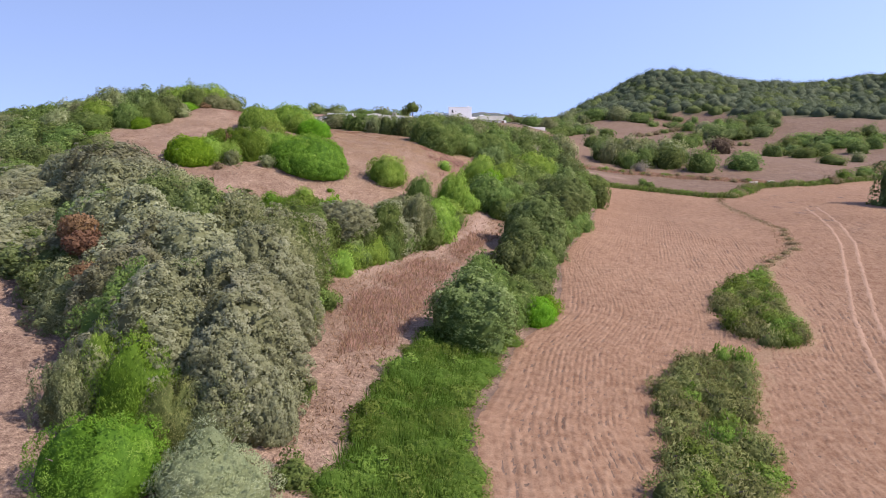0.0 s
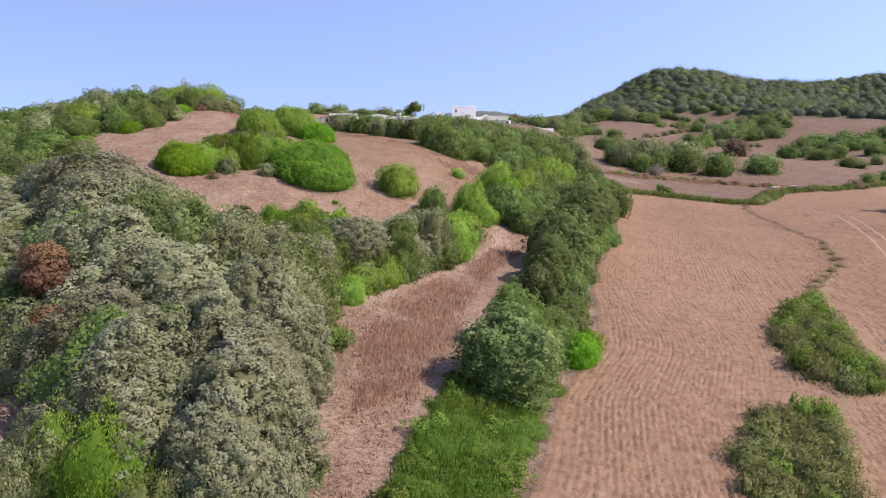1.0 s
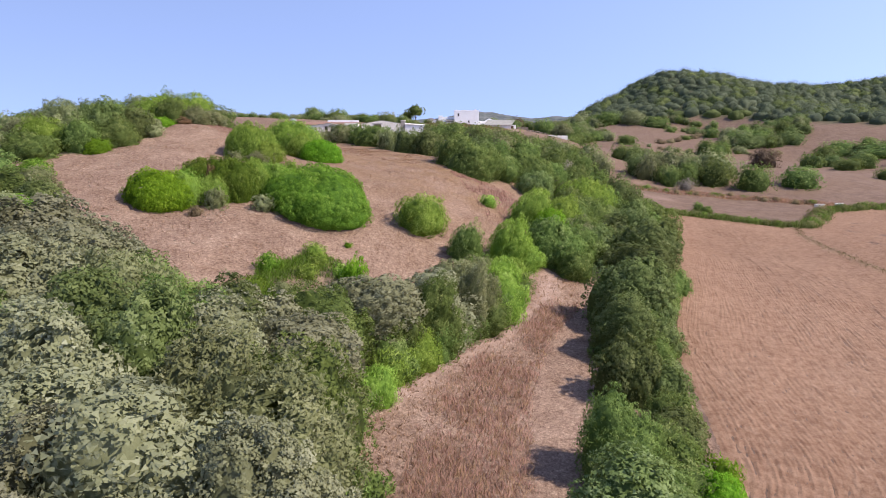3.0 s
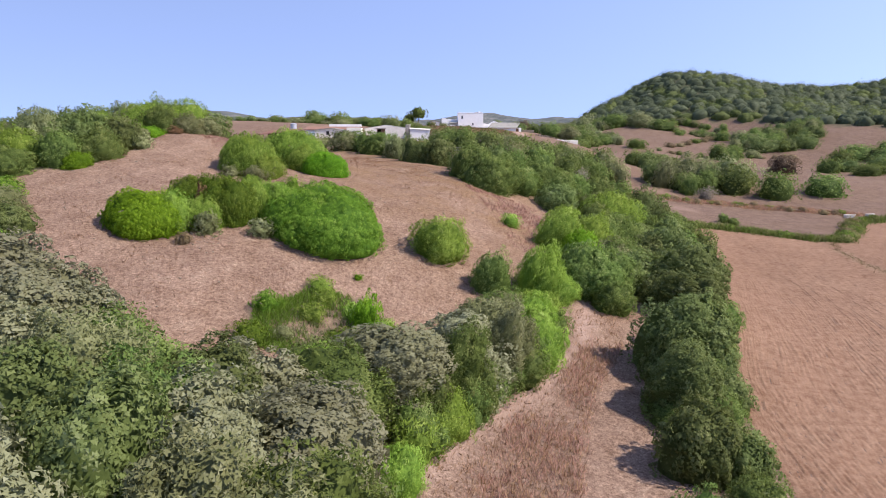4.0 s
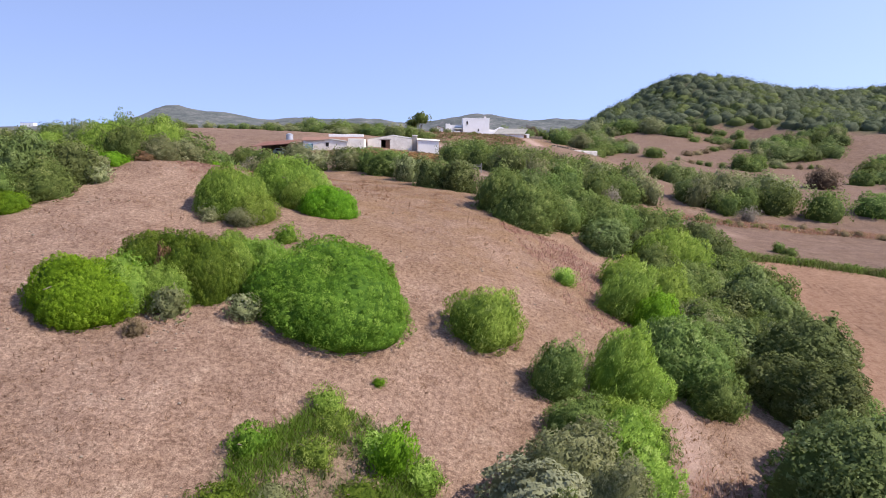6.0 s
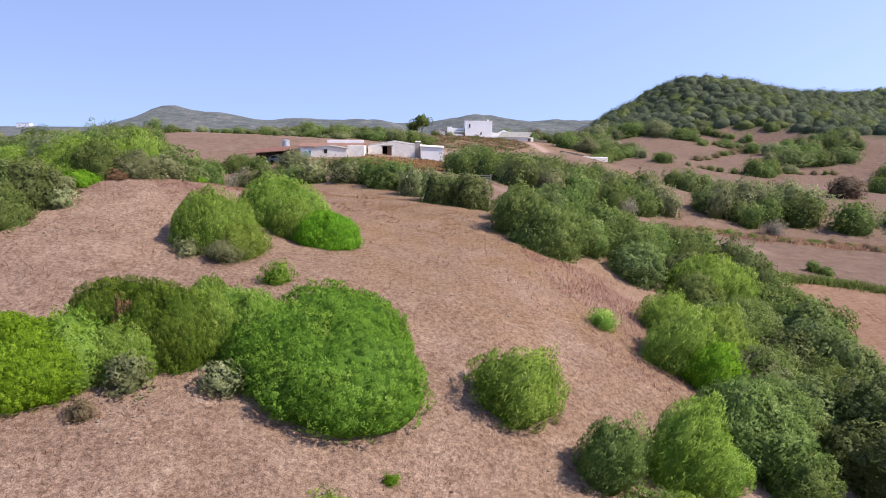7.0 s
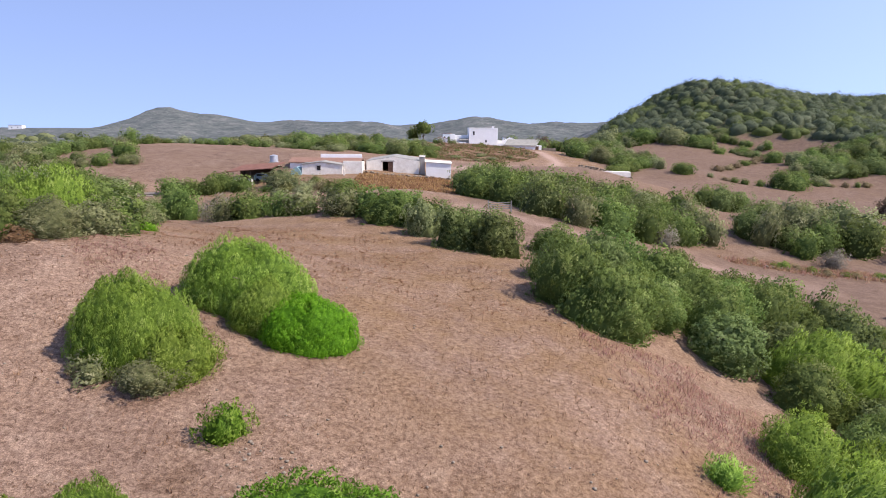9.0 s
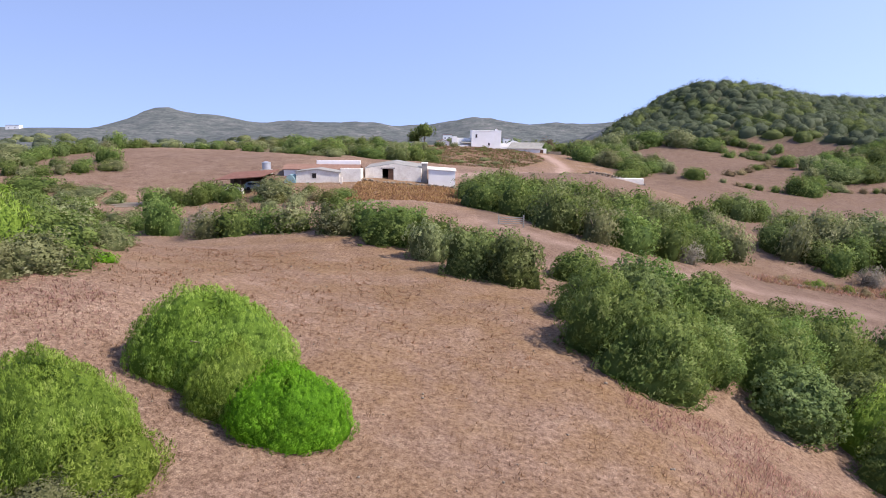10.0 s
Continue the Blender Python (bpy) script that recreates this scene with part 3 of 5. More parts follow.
# size classes: crown radius, height, lobes, leaf clumps, leaf sprays, their length, core grid
SIZES = {
    "xs": (0.9, 1.0, 5, 36, 540, 0.12, (12, 5)),
    "s": (1.1, 1.5, 6, 60, 1400, 0.11, (14, 6)),
    "m": (2.5, 3.6, 9, 220, 7000, 0.105, (24, 9)),
    "l": (3.9, 5.0, 14, 420, 12500, 0.135, (32, 12)),
    "xl": (5.2, 4.6, 18, 900, 38000, 0.095, (36, 12)),
    "near": (3.4, 7.2, 11, 680, 42000, 0.074, (28, 14)),
    "near_m": (2.5, 3.6, 9, 260, 15000, 0.075, (24, 9)),
    "tall": (3.2, 7.2, 11, 420, 12500, 0.112, (24, 11)),
    "mid_m": (2.5, 3.6, 8, 120, 3200, 0.125, (18, 7)),
    "mid": (3.6, 4.4, 11, 220, 5200, 0.14, (20, 8)),
    "far_m": (2.5, 3.4, 6, 56, 1000, 0.165, (14, 5)),
    "far_l": (4.2, 5.2, 9, 110, 1700, 0.20, (18, 7)),
}
# lobe depth, height of the crown's foot, lowest leaf direction
FORM = {"fresh": (0.11, 0.0, 0.0), "oak": (0.14, 0.14, -0.40), "dark": (0.15, 0.10, -0.35), "brown": (0.22, 0.22, -0.45), "olive": (0.20, 0.12, -0.30), "bare": (0.24, 0.05, -0.1), "lush": (0.16, 0.0, 0.0), "green": (0.19, 0.10, -0.30)}
# leaf slimness and how upright the leaves stand
LEAFY = {"oak": ((0.44, 0.62), 0.2), "dark": ((0.36, 0.55), 0.2), "brown": ((0.36, 0.55), 0.2), "lush": ((0.13, 0.22), 1.1), "vivid": ((0.16, 0.26), 0.8), "lime": ((0.18, 0.28), 0.8), "fresh": ((0.15, 0.25), 1.0), "green": ((0.2, 0.34), 0.6), "pale": ((0.14, 0.24), 0.9), "bramble": ((0.16, 0.28), 0.9), "weedy": ((0.12, 0.22), 0.9), "dry": ((0.12, 0.22), 0.8), "bare": ((0.03, 0.06), 0.3, 1.3)}
PLANT = {}


def plant_meshes(kind, size, variant):
    key = (kind, size, variant)
    if key not in PLANT:
        seed = sum(ord(ch) * (i + 3) for i, ch in enumerate(kind + size)) * 7 + variant
        rng = np.random.default_rng(seed)
        R, H, lobes, clumps, sprays, tuft, grid = SIZES[size]
        depth, low, lowest = FORM.get(kind, (0.15, 0.0, 0.0))
        if size in ("near", "near_m"):
            low, lowest = 0.0, 0.0
        if size in ("s", "xs"):
            depth += 0.10
        look_of = LEAFY.get(kind, ((0.22, 0.36), 0.45))
        if size in ("far_m", "far_l", "mid", "mid_m") and kind != "bare":
            look_of = ((0.36, 0.52), 0.3)
        if size == "xl":
            depth *= 0.35
        if kind in ("lush", "fresh", "vivid", "lime") and size in ("m", "l", "xl"):
            tuft *= 1.2
        if kind == "bare":
            tuft *= 3.2
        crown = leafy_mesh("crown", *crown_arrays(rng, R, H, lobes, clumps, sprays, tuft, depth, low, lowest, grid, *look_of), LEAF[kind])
        v, f = trunk_arrays(rng, R, H, 1 if size in ("far_l", "far_m", "xs") else 2)
        trunk = fast_mesh("trunk", v, f)
        trunk.materials.append(MAT_BARK)
        PLANT[key] = (crown, trunk)
    return PLANT[key]


LABELS = {
    "oak": ("holm_oak", "grey-green holm oak with silvery leaf tips", "tree"),
    "green": ("mastic_shrub", "dense green evergreen shrub growing down to dry ground", "shrub"),
    "fresh": ("broad_bush", "broad dome-shaped fresh green bush on dry grass", "bush"),
    "lush": ("wild_olive", "rounded light green wild olive bush", "bush"),
    "vivid": ("green_bush", "bright green leafy bush on dry grass", "bush"),
    "lime": ("lime_green_bush", "lime green rounded bush on dry grass", "bush"),
    "olive": ("wild_olive", "grey-green wild olive with fine leaves", "tree"),
    "dark": ("evergreen_oak", "dark green evergreen oak with a dense crown", "tree"),
    "brown": ("withered_tree", "brownish withered tree with a broad crown", "tree"),
    "dry": ("dry_shrub", "small half-dry scrub bush with brown twigs", "shrub"),
    "pale": ("feathery_bush", "pale grey-green feathery bush beside the wood", "bush"),
    "rust": ("dead_shrub", "dead shrub with rusty brown leaves", "shrub"),
    "bare": ("bare_shrub", "leafless grey twiggy shrub in the hedge", "shrub"),
    "weedy": ("weed_clump", "coarse olive-brown weeds on an unploughed islet", "weeds"),
    "bramble": ("bramble", "low sprawling green bramble thicket", "shrub"),
}
plant_rng = np.random.default_rng(5)
PLACED = []


def bush(x, y, w, h, kind, far=False, group=""):
    """One plant of crown width w and height h, with its trunk and crown."""
    if far:
        size = "far_l" if w > 6.5 else "far_m"
    else:
        size = "s" if w < 3.2 else "m" if w < 6.4 else "l" if w < 9.4 else "xl"
        if y > 150:
            size = "far_l" if w > 6.5 else "far_m"
        elif (y > 106 or x < -44) and not (-54 < x < -38 and 92 < y < 128) and not (-4 < x < 20 and y < 128):
            size = {"l": "mid", "xl": "mid", "m": "mid_m"}.get(size, size)
        if w > 7.5 and -50 < x < -40 and 110 < y < 135:
            size = "xl"
        if h > 5.0 and w < 9 and kind in ("oak", "olive", "dark", "green") and y < 100 and x > -44:
            size = "near" if kind == "oak" and x > -22 and y < 42 else "tall"
        if kind in ("lush", "vivid", "fresh", "lime") and w > 4.5 and -36 < x < -14 and 80 < y < 112:
            size = "xl"
        if w > 3.0 and size in ("m", "l") and -24 < x < 8 and y < 50 and h > 2.4:
            size = "near_m"
        if w < 2.6 and kind in ("bramble", "weedy"):
            size = "xs"
    crown, trunk = plant_meshes(kind, size, int(plant_rng.integers(0, 3)))
    R, H = SIZES[size][:2]
    name, label, cat = LABELS[kind]
    if kind == "green" and y > 150:
        name, label = "evergreen_shrub", "dense green evergreen shrub among dry fields"
    e = new(name)
    e.location = (x, y, h1(x, y) - 0.05)
    # plants that hug the ground lie with its slope
    gx, gy = (h1(x + 1, y) - h1(x - 1, y)) / 2, (h1(x, y + 1) - h1(x, y - 1)) / 2
    up = Vector((-gx, -gy, 1)) if FORM.get(kind, (0, 0, 0))[1] < 0.13 else Vector((-0.3 * gx, -0.3 * gy, 1))
    e.rotation_mode = "QUATERNION"
    e.rotation_quaternion = Vector((0, 0, 1)).rotation_difference(up) @ Euler((0, 0, plant_rng.uniform(0, 6.28))).to_quaternion()
    sx = 1.04 * w / (2 * R)
    e.scale = (sx * plant_rng.uniform(0.93, 1.07), sx * plant_rng.uniform(0.93, 1.07), 0.93 * h / H)
    e.empty_display_size = 0.5
    for nm, me in (("crown", crown), ("trunk", trunk)):
        o = new(nm, me)
        o.parent = e
    size_word = "low " if h < 1.8 else "tall " if h > 6 else ""
    tagged(e, size_word + label, cat, group)
    PLACED.append((x, y, w))
    return e


def spread(poly, gap, seed, avoid=0.0):
    """Points scattered in a polygon, at least gap apart."""
    rng = np.random.default_rng(seed)
    p = np.array(poly, float)
    lo, hi = p.min(0), p.max(0)
    n = int((hi - lo).prod() / (gap * gap) * 12)
    cand = rng.uniform(lo, hi, (n, 2))
    cand = cand[inside(poly, cand[:, 0], cand[:, 1])]
    kept = []
    for q in cand:
        if all((q[0] - k[0]) ** 2 + (q[1] - k[1]) ** 2 > gap * gap for k in kept):
            if all((q[0] - a) ** 2 + (q[1] - b) ** 2 > (avoid * w) ** 2 for a, b, w in PLACED):
                kept.append(q)
    return kept, rng


def grove(poly, gap, w, h, kinds, seed, far=False, group="", avoid=0.3):
    pts, rng = spread(poly, gap, seed, avoid)
    for x, y in pts:
        bush(x, y, rng.uniform(*w), rng.uniform(*h), kinds[int(rng.integers(len(kinds)))], far, group)


def hedge(line, gap, w, h, kinds, seed, far=False, group="", wander=0.6):
    rng = np.random.default_rng(seed)
    p = np.array(line, float)
    total = np.hypot(*np.diff(p, axis=0).T).sum()
    for x, y in polyline(line, max(int(total / gap), 2)):
        bush(x + rng.normal(0, wander), y + rng.normal(0, wander), rng.uniform(*w), rng.uniform(*h), kinds[int(rng.integers(len(kinds)))], far, group)


# single plants, one by one
bush(-31.5, 83.5, 6.9, 3.2, 'lime')
bush(-28.5, 87.5, 5.6, 3.3, 'fresh')
bush(-24.2, 87.2, 5.1, 3.5, 'lush')
bush(-28.8, 83.4, 2.1, 1.6, 'olive')
bush(-26.6, 83.2, 2.5, 1.9, 'olive')
bush(-27.5, 80.8, 1.6, 1.0, 'dry')
bush(-17.4, 86.3, 11.1, 3.9, 'fresh')
bush(-22.1, 95.2, 2.3, 1.6, 'fresh')
bush(-28.0, 100.8, 6.2, 4.2, 'lush')
bush(-25.4, 99.6, 4.2, 2.6, 'lush')
bush(-26.2, 98.4, 3.4, 1.6, 'olive')
bush(-24.5, 108.2, 7.4, 4.2, 'lush')
bush(-20.3, 104.4, 5.0, 2.6, 'vivid')
bush(0.1, 98.2, 2.4, 1.5, 'lush')
bush(-7.5, 86.7, 5.2, 3.8, 'lush')
bush(5.8, 88.0, 6.6, 4.5, 'green')
bush(4.4, 96.4, 4.9, 5.0, 'lush')
bush(6.2, 94.6, 4.3, 3.6, 'vivid')
bush(-15.9, 76.3, 1.9, 1.0, 'lush')
bush(-13.0, 74.6, 2.5, 2.6, 'vivid')
bush(-13.8, 80.0, 0.8, 0.6, 'vivid')
bush(-1.1, 76.5, 6.4, 3.9, 'lush')
bush(-3.7, 71.8, 4.2, 6.7, 'olive')
bush(-6.9, 68.4, 4.1, 6.0, 'green')
bush(-8.4, 65.8, 3.3, 3.6, 'green')
bush(-5.8, 68.0, 3.9, 3.7, 'green')
bush(-14.0, 25.0, 5.4, 3.3, 'fresh')
bush(-9.5, 24.8, 5.4, 2.8, 'pale')
bush(-7.8, 33.7, 1.8, 1.5, 'green')
bush(-6.4, 26.0, 2.3, 1.3, 'green')
bush(1.9, 45.6, 7.0, 5.5, 'dark')
bush(3.2, 53.1, 5.0, 5.2, 'green')
bush(7.0, 63.2, 4.8, 4.4, 'dark')
bush(10.7, 75.9, 7.3, 6.5, 'dark')
bush(16.4, 90.6, 7.4, 6.6, 'dark')
bush(8.4, 70.6, 5.0, 5.4, 'dark')
bush(12.0, 79.6, 5.0, 5.0, 'dark')
bush(18.5, 105.3, 7.0, 6.3, 'dark')
bush(25.4, 114.3, 7.8, 5.3, 'green')
bush(13.5, 88.5, 6.1, 3.9, 'dark')
bush(14.6, 85.9, 5.6, 5.2, 'dark')
bush(9.0, 74.6, 4.5, 4.6, 'dark')
bush(12.0, 75.0, 4.6, 4.6, 'dark')
bush(8.3, 68.7, 5.8, 1.8, 'green')
bush(-48.9, 164.4, 6.7, 5.4, 'green')
bush(-42.1, 160.1, 6.0, 3.7, 'bare')
bush(-36.2, 159.0, 5.2, 2.8, 'green')
bush(-30.1, 154.0, 5.9, 2.2, 'green')
bush(-23.9, 149.9, 5.9, 3.6, 'olive')
bush(-18.1, 145.5, 6.1, 4.1, 'green')
bush(-14.3, 139.6, 4.6, 3.8, 'olive')
bush(-11.0, 134.3, 5.4, 4.5, 'dark')
bush(-7.1, 133.0, 5.6, 4.9, 'dark')
bush(-39.2, 186.4, 7.9, 4.1, 'olive')
bush(-50.5, 189.0, 7.3, 3.2, 'green')
bush(-27.9, 183.1, 4.5, 1.6, 'green')
bush(-41.9, 134.3, 5.3, 1.9, 'green')
bush(-79.4, 189.3, 8.5, 2.8, 'green')
bush(-71.5, 188.3, 10.3, 1.4, 'olive')
bush(-5.8, 180.0, 8.4, 5.4, 'green')
bush(-1.0, 175.1, 7.6, 5.4, 'green')
bush(3.1, 167.7, 7.8, 5.4, 'green')
bush(8.4, 166.6, 7.7, 5.4, 'green')
bush(13.4, 168.8, 7.2, 5.4, 'green')
bush(21.9, 175.0, 8.5, 5.4, 'dark')
bush(28.3, 177.7, 8.8, 5.4, 'green')
bush(33.8, 178.9, 6.2, 5.4, 'olive')
bush(22.8, 169.5, 4.0, 3.4, 'bare')
bush(-0.9, 137.8, 5.0, 3.1, 'green')
bush(5.7, 135.3, 4.1, 3.3, 'dark')
bush(15.5, 145.9, 4.8, 2.9, 'green')
bush(-3.3, 118.3, 5.8, 4.9, 'green')
bush(1.0, 118.1, 5.3, 4.2, 'green')
bush(8.0, 124.3, 7.2, 4.6, 'green')
bush(14.7, 125.6, 5.7, 5.8, 'green')
bush(14.6, 115.5, 7.9, 5.8, 'lush')
bush(6.1, 102.4, 4.9, 3.4, 'lush')
bush(8.7, 99.4, 5.7, 4.8, 'lush')
bush(23.5, 125.6, 6.4, 6.3, 'dark')
bush(25.0, 121.5, 5.5, 4.9, 'green')
bush(19.7, 132.6, 6.0, 5.8, 'green')
bush(22.4, 128.8, 5.6, 6.9, 'dark')
bush(81.2, 178.6, 10.2, 5.2, 'green')
bush(45.6, 145.4, 2.8, 1.3, 'green')
bush(31.7, 136.2, 4.0, 2.6, 'green')
bush(44.6, 147.2, 2.2, 1.8, 'green')
bush(85.8, 118.2, 15.8, 10.9, 'dark')
bush(113.8, 194.2, 10.0, 3.6, 'green')
bush(133.0, 212.3, 6.3, 3.8, 'olive')
bush(145.5, 270.0, 14.9, 5.1, 'green')
bush(153.1, 257.6, 18.6, 5.4, 'green')
bush(52.2, 216.0, 10.5, 5.7, 'dark')
bush(44.9, 182.6, 5.9, 7.8, 'olive')
bush(53.6, 187.0, 8.9, 7.8, 'olive')
bush(54.0, 180.0, 6.5, 5.4, 'green')
bush(61.8, 180.8, 10.9, 7.1, 'green')
bush(64.4, 187.9, 13.2, 7.5, 'olive')
bush(51.1, 171.4, 5.0, 3.1, 'bare')
bush(99.3, 272.5, 11.5, 5.7, 'green')
bush(120.8, 290.4, 17.2, 6.5, 'dark')
bush(138.9, 291.0, 12.7, 4.7, 'dark')
bush(113.2, 280.4, 7.3, 2.8, 'olive')
bush(69.0, 281.7, 8.6, 3.7, 'green')
bush(85.9, 206.1, 9.9, 5.7, 'brown')
bush(68.6, 175.9, 9.8, 6.6, 'green')
bush(41.8, 315.6, 10.7, 6.8, 'green')
bush(47.7, 304.8, 10.3, 6.5, 'olive')
bush(53.5, 297.8, 9.0, 4.2, 'green')
bush(71.9, 384.3, 16.4, 7.8, 'olive')
bush(84.7, 372.8, 15.8, 7.5, 'green')
bush(96.2, 366.1, 16.8, 7.5, 'olive')
bush(104.9, 357.1, 15.0, 5.3, 'green')
bush(107.4, 343.5, 6.0, 2.5, 'green')
bush(121.5, 348.7, 9.8, 2.8, 'green')
bush(115.6, 314.5, 7.5, 4.6, 'green')
bush(-3.4, 83.5, 3.8, 4.1, 'green')
bush(0.8, 85.0, 4.7, 5.1, 'lush')
bush(-40.0, 130.9, 3.6, 2.0, 'olive')
bush(-36.4, 122.8, 1.9, 0.8, 'vivid')
bush(-56.8, 185.8, 4.8, 2.2, 'olive')
bush(-53.3, 185.4, 3.8, 2.1, 'green')

# foreground wood on the slope
bush(-11.4, 34.6, 8.6, 7.4, "oak")
bush(-10.4, 31.0, 6.4, 7.0, "oak")
bush(-14.2, 31.6, 6.4, 6.4, "oak")
bush(-16.8, 33.4, 6.0, 4.8, "oak")
bush(-11.0, 29.6, 4.6, 4.2, "olive")
bush(-8.6, 29.8, 3.6, 4.2, "oak")
bush(-14.6, 29.6, 4.4, 5.2, "fresh")
bush(-16.6, 31.0, 4.4, 4.6, "lush")
bush(-12.6, 28.6, 3.8, 3.4, "weedy")
bush(-17.2, 29.6, 4.0, 3.8, "olive")


def canopy(x, y):
    """How high the wood stands: tall inside, lower along its upper edge and its tail."""
    tail = np.clip((y - 50) / 8, 0, 1) * np.clip((x + 17) / 4, 0, 1)
    rim = np.clip((y - 54 + 0.55 * (x + 22)) / 9, 0, 1) * np.clip((x + 34) / 6, 0, 1)
    outer = 3.1 + 0.95 * (0.86 * (x + 17) + 0.51 * (y - 29))
    return float(min(7.9 - 2.7 * tail - 3.0 * rim * (1 - tail), max(outer, 2.6)))


pts, rng = spread(WOOD, 3.2, 21, 0.38)
for x, y in pts:
    kind = ["oak", "oak", "oak", "oak", "oak", "dark", "oak", "olive", "green"][int(rng.integers(9))]
    bush(x, y, rng.uniform(6.4, 8.2), canopy(x, y) * rng.uniform(0.93, 1.05), kind, group="trees of the slope wood")
hedge([(-8.6, 42.5), (-10.8, 52), (-11, 57), (-9, 63)], 2.0, (2.2, 3.4), (1.6, 2.8), ["green", "lush", "green"], 22, group="trees of the slope wood")


def clump_hill(cx, cy, radius, rise, gap, kinds, seed):
    """Trees packed into one wind-shorn dome, tallest in its middle."""
    ring = [(cx + radius * math.cos(a), cy + radius * math.sin(a)) for a in np.linspace(0, 2 * math.pi, 14, endpoint=False)]
    pts, rng = spread(ring, gap, seed, 0.2)
    for x, y in pts:
        d = math.hypot(x - cx, y - cy) / (radius * 1.12)
        bush(x, y, rng.uniform(4.4, 6.0), max(rise * math.sqrt(max(1 - d * d, 0)) * rng.uniform(0.95, 1.03), 1.4), kinds[int(rng.integers(len(kinds)))], group="trees of the knoll wood")


# wood on the knoll
clump_hill(-43.2, 117.5, 7.0, 5.2, 2.7, ["green", "green", "lush", "olive"], 151)
clump_hill(-48.5, 101.5, 6.6, 5.4, 2.7, ["green", "olive", "green", "dark", "lush"], 152)
grove(KNOLL_WOOD, 4.0, (5.4, 7.0), (2.8, 3.9), ["green", "lush", "olive", "green", "olive", "green"], 23, group="trees of the knoll wood", avoid=0.42)
hedge([(-44.5, 96), (-42, 101), (-41, 105.5), (-42, 108.5)], 2.2, (2.4, 3.8), (1.2, 2.2), ["green", "vivid", "green", "olive"], 24, group="trees of the knoll wood")
bush(-39.0, 110.6, 2.2, 1.0, "rust")
# shoulder between the slope wood and the knoll wood
grove(SHOULDER_WOOD, 3.4, (4.4, 6.0), (2.6, 3.5), ["olive", "dark", "green", "dark", "green"], 153, group="trees of the knoll wood", avoid=0.35)
for x, y, w, h, kind in ((-39.2, 76.2, 3.6, 1.9, "fresh"), (-41.2, 77.6, 3.6, 2.4, "vivid"), (-41.0, 80.4, 4.4, 2.6, "dark"), (-43.4, 83.6, 4.2, 2.4, "olive"), (-45.6, 87.4, 4.2, 2.0, "fresh")):
    bush(x, y, w, h, kind)
# low brambles by the ploughed field
grove(BRAMBLES, 1.3, (2.6, 3.6), (0.7, 1.1), ["bramble"], 25, group="bramble thickets", avoid=0.15)
grove(ISLAND_A, 1.3, (2.2, 3.0), (1.0, 1.6), ["weedy", "bramble", "weedy", "weedy"], 26, group="bramble thickets")
grove(ISLAND_B, 1.3, (2.2, 3.0), (1.2, 1.8), ["weedy", "bramble", "weedy", "bramble"], 27, group="bramble thickets")
grove(SCRUB, 2.2, (1.6, 2.8), (0.6, 1.5), ["lush", "olive", "fresh", "lush"], 49, group="scrub on the knoll", avoid=0.2)
# low hedge at the head of the field
hedge([(33, 139), (42, 141.5), (59, 134.5)], 0.8, (1.8, 2.6), (0.9, 1.3), ["bramble", "weedy", "weedy"], 28, group="hedge plants", wander=0.3)
hedge([(60, 135), (73, 153.5), (90, 158.5), (113, 169)], 1.1, (2.2, 3.2), (0.9, 1.6), ["bramble", "dry", "weedy"], 29, group="hedge plants")
hedge([(36, 169), (60, 166), (75, 160)], 2.2, (2.0, 2.8), (0.8, 1.4), ["dry", "bramble"], 30, group="hedge plants")
bush(7.6, 50.6, 3.2, 2.3, "vivid")
bush(8.8, 53.4, 2.6, 2.0, "vivid")
hedge([(3.4, 47), (7.2, 54.5), (9.0, 62), (10.6, 71), (14.5, 80), (18.5, 89)], 2.6, (3.4, 4.6), (2.0, 3.2), ["green", "dark", "green", "dark"], 50, group="hedge plants", wander=0.4)
bush(0.3, 80.5, 4.6, 2.8, "lush")
bush(-2.6, 80.2, 4.0, 2.4, "green")
hedge([(36.5, 73.5), (46, 84.5), (50, 95)], 2.6, (1.0, 2.0), (0.3, 0.6), ["dry"], 57, group="hedge plants", wander=0.3)
# hedgerows and copses across the terraces and fields
hedge([(95, 160), (125, 186), (160, 196)], 5, (3, 6), (1.5, 3.0), ["green", "dry", "bramble"], 31, True)
hedge([(88, 300), (105, 312), (125, 330)], 5, (4, 6), (2.0, 3.0), ["green", "dry"], 33, True)
hedge([(40, 262), (52, 285), (60, 305), (58, 335)], 6, (5, 8), (2.5, 4.5), ["green", "olive"], 34, True)
hedge([(120, 300), (140, 312), (165, 330)], 6, (5, 8), (3, 5), ["green", "dark"], 35, True)
grove([(118, 232), (165, 236), (190, 262), (150, 275), (125, 262)], 9, (7, 10), (4, 6), ["green", "dark"], 36, True)
# bank of shrubs that runs down from the lane to the field
grove([(-3, 114), (6, 117), (16, 109), (24, 112), (28, 128), (20, 138), (6, 134), (-3, 126)], 4.2, (5, 7), (3.6, 5.0), ["dark", "green", "dark", "green", "green"], 38, avoid=0.45)
grove([(9, 92), (17, 90), (22, 106), (17, 112), (10, 104)], 4.0, (4.5, 6.5), (3.6, 5.2), ["dark", "green", "dark", "green"], 39, avoid=0.45)
grove([(-8, 190), (-4.8, 180), (-1, 169), (3, 161), (7, 160), (14, 165), (24, 173.5), (32, 178), (37, 184), (34, 190), (27, 195), (16, 198), (0, 200)], 4.3, (6.4, 8.4), (5.2, 6.8), ["green", "green", "dark", "olive", "green"], 40, True, avoid=0.36)
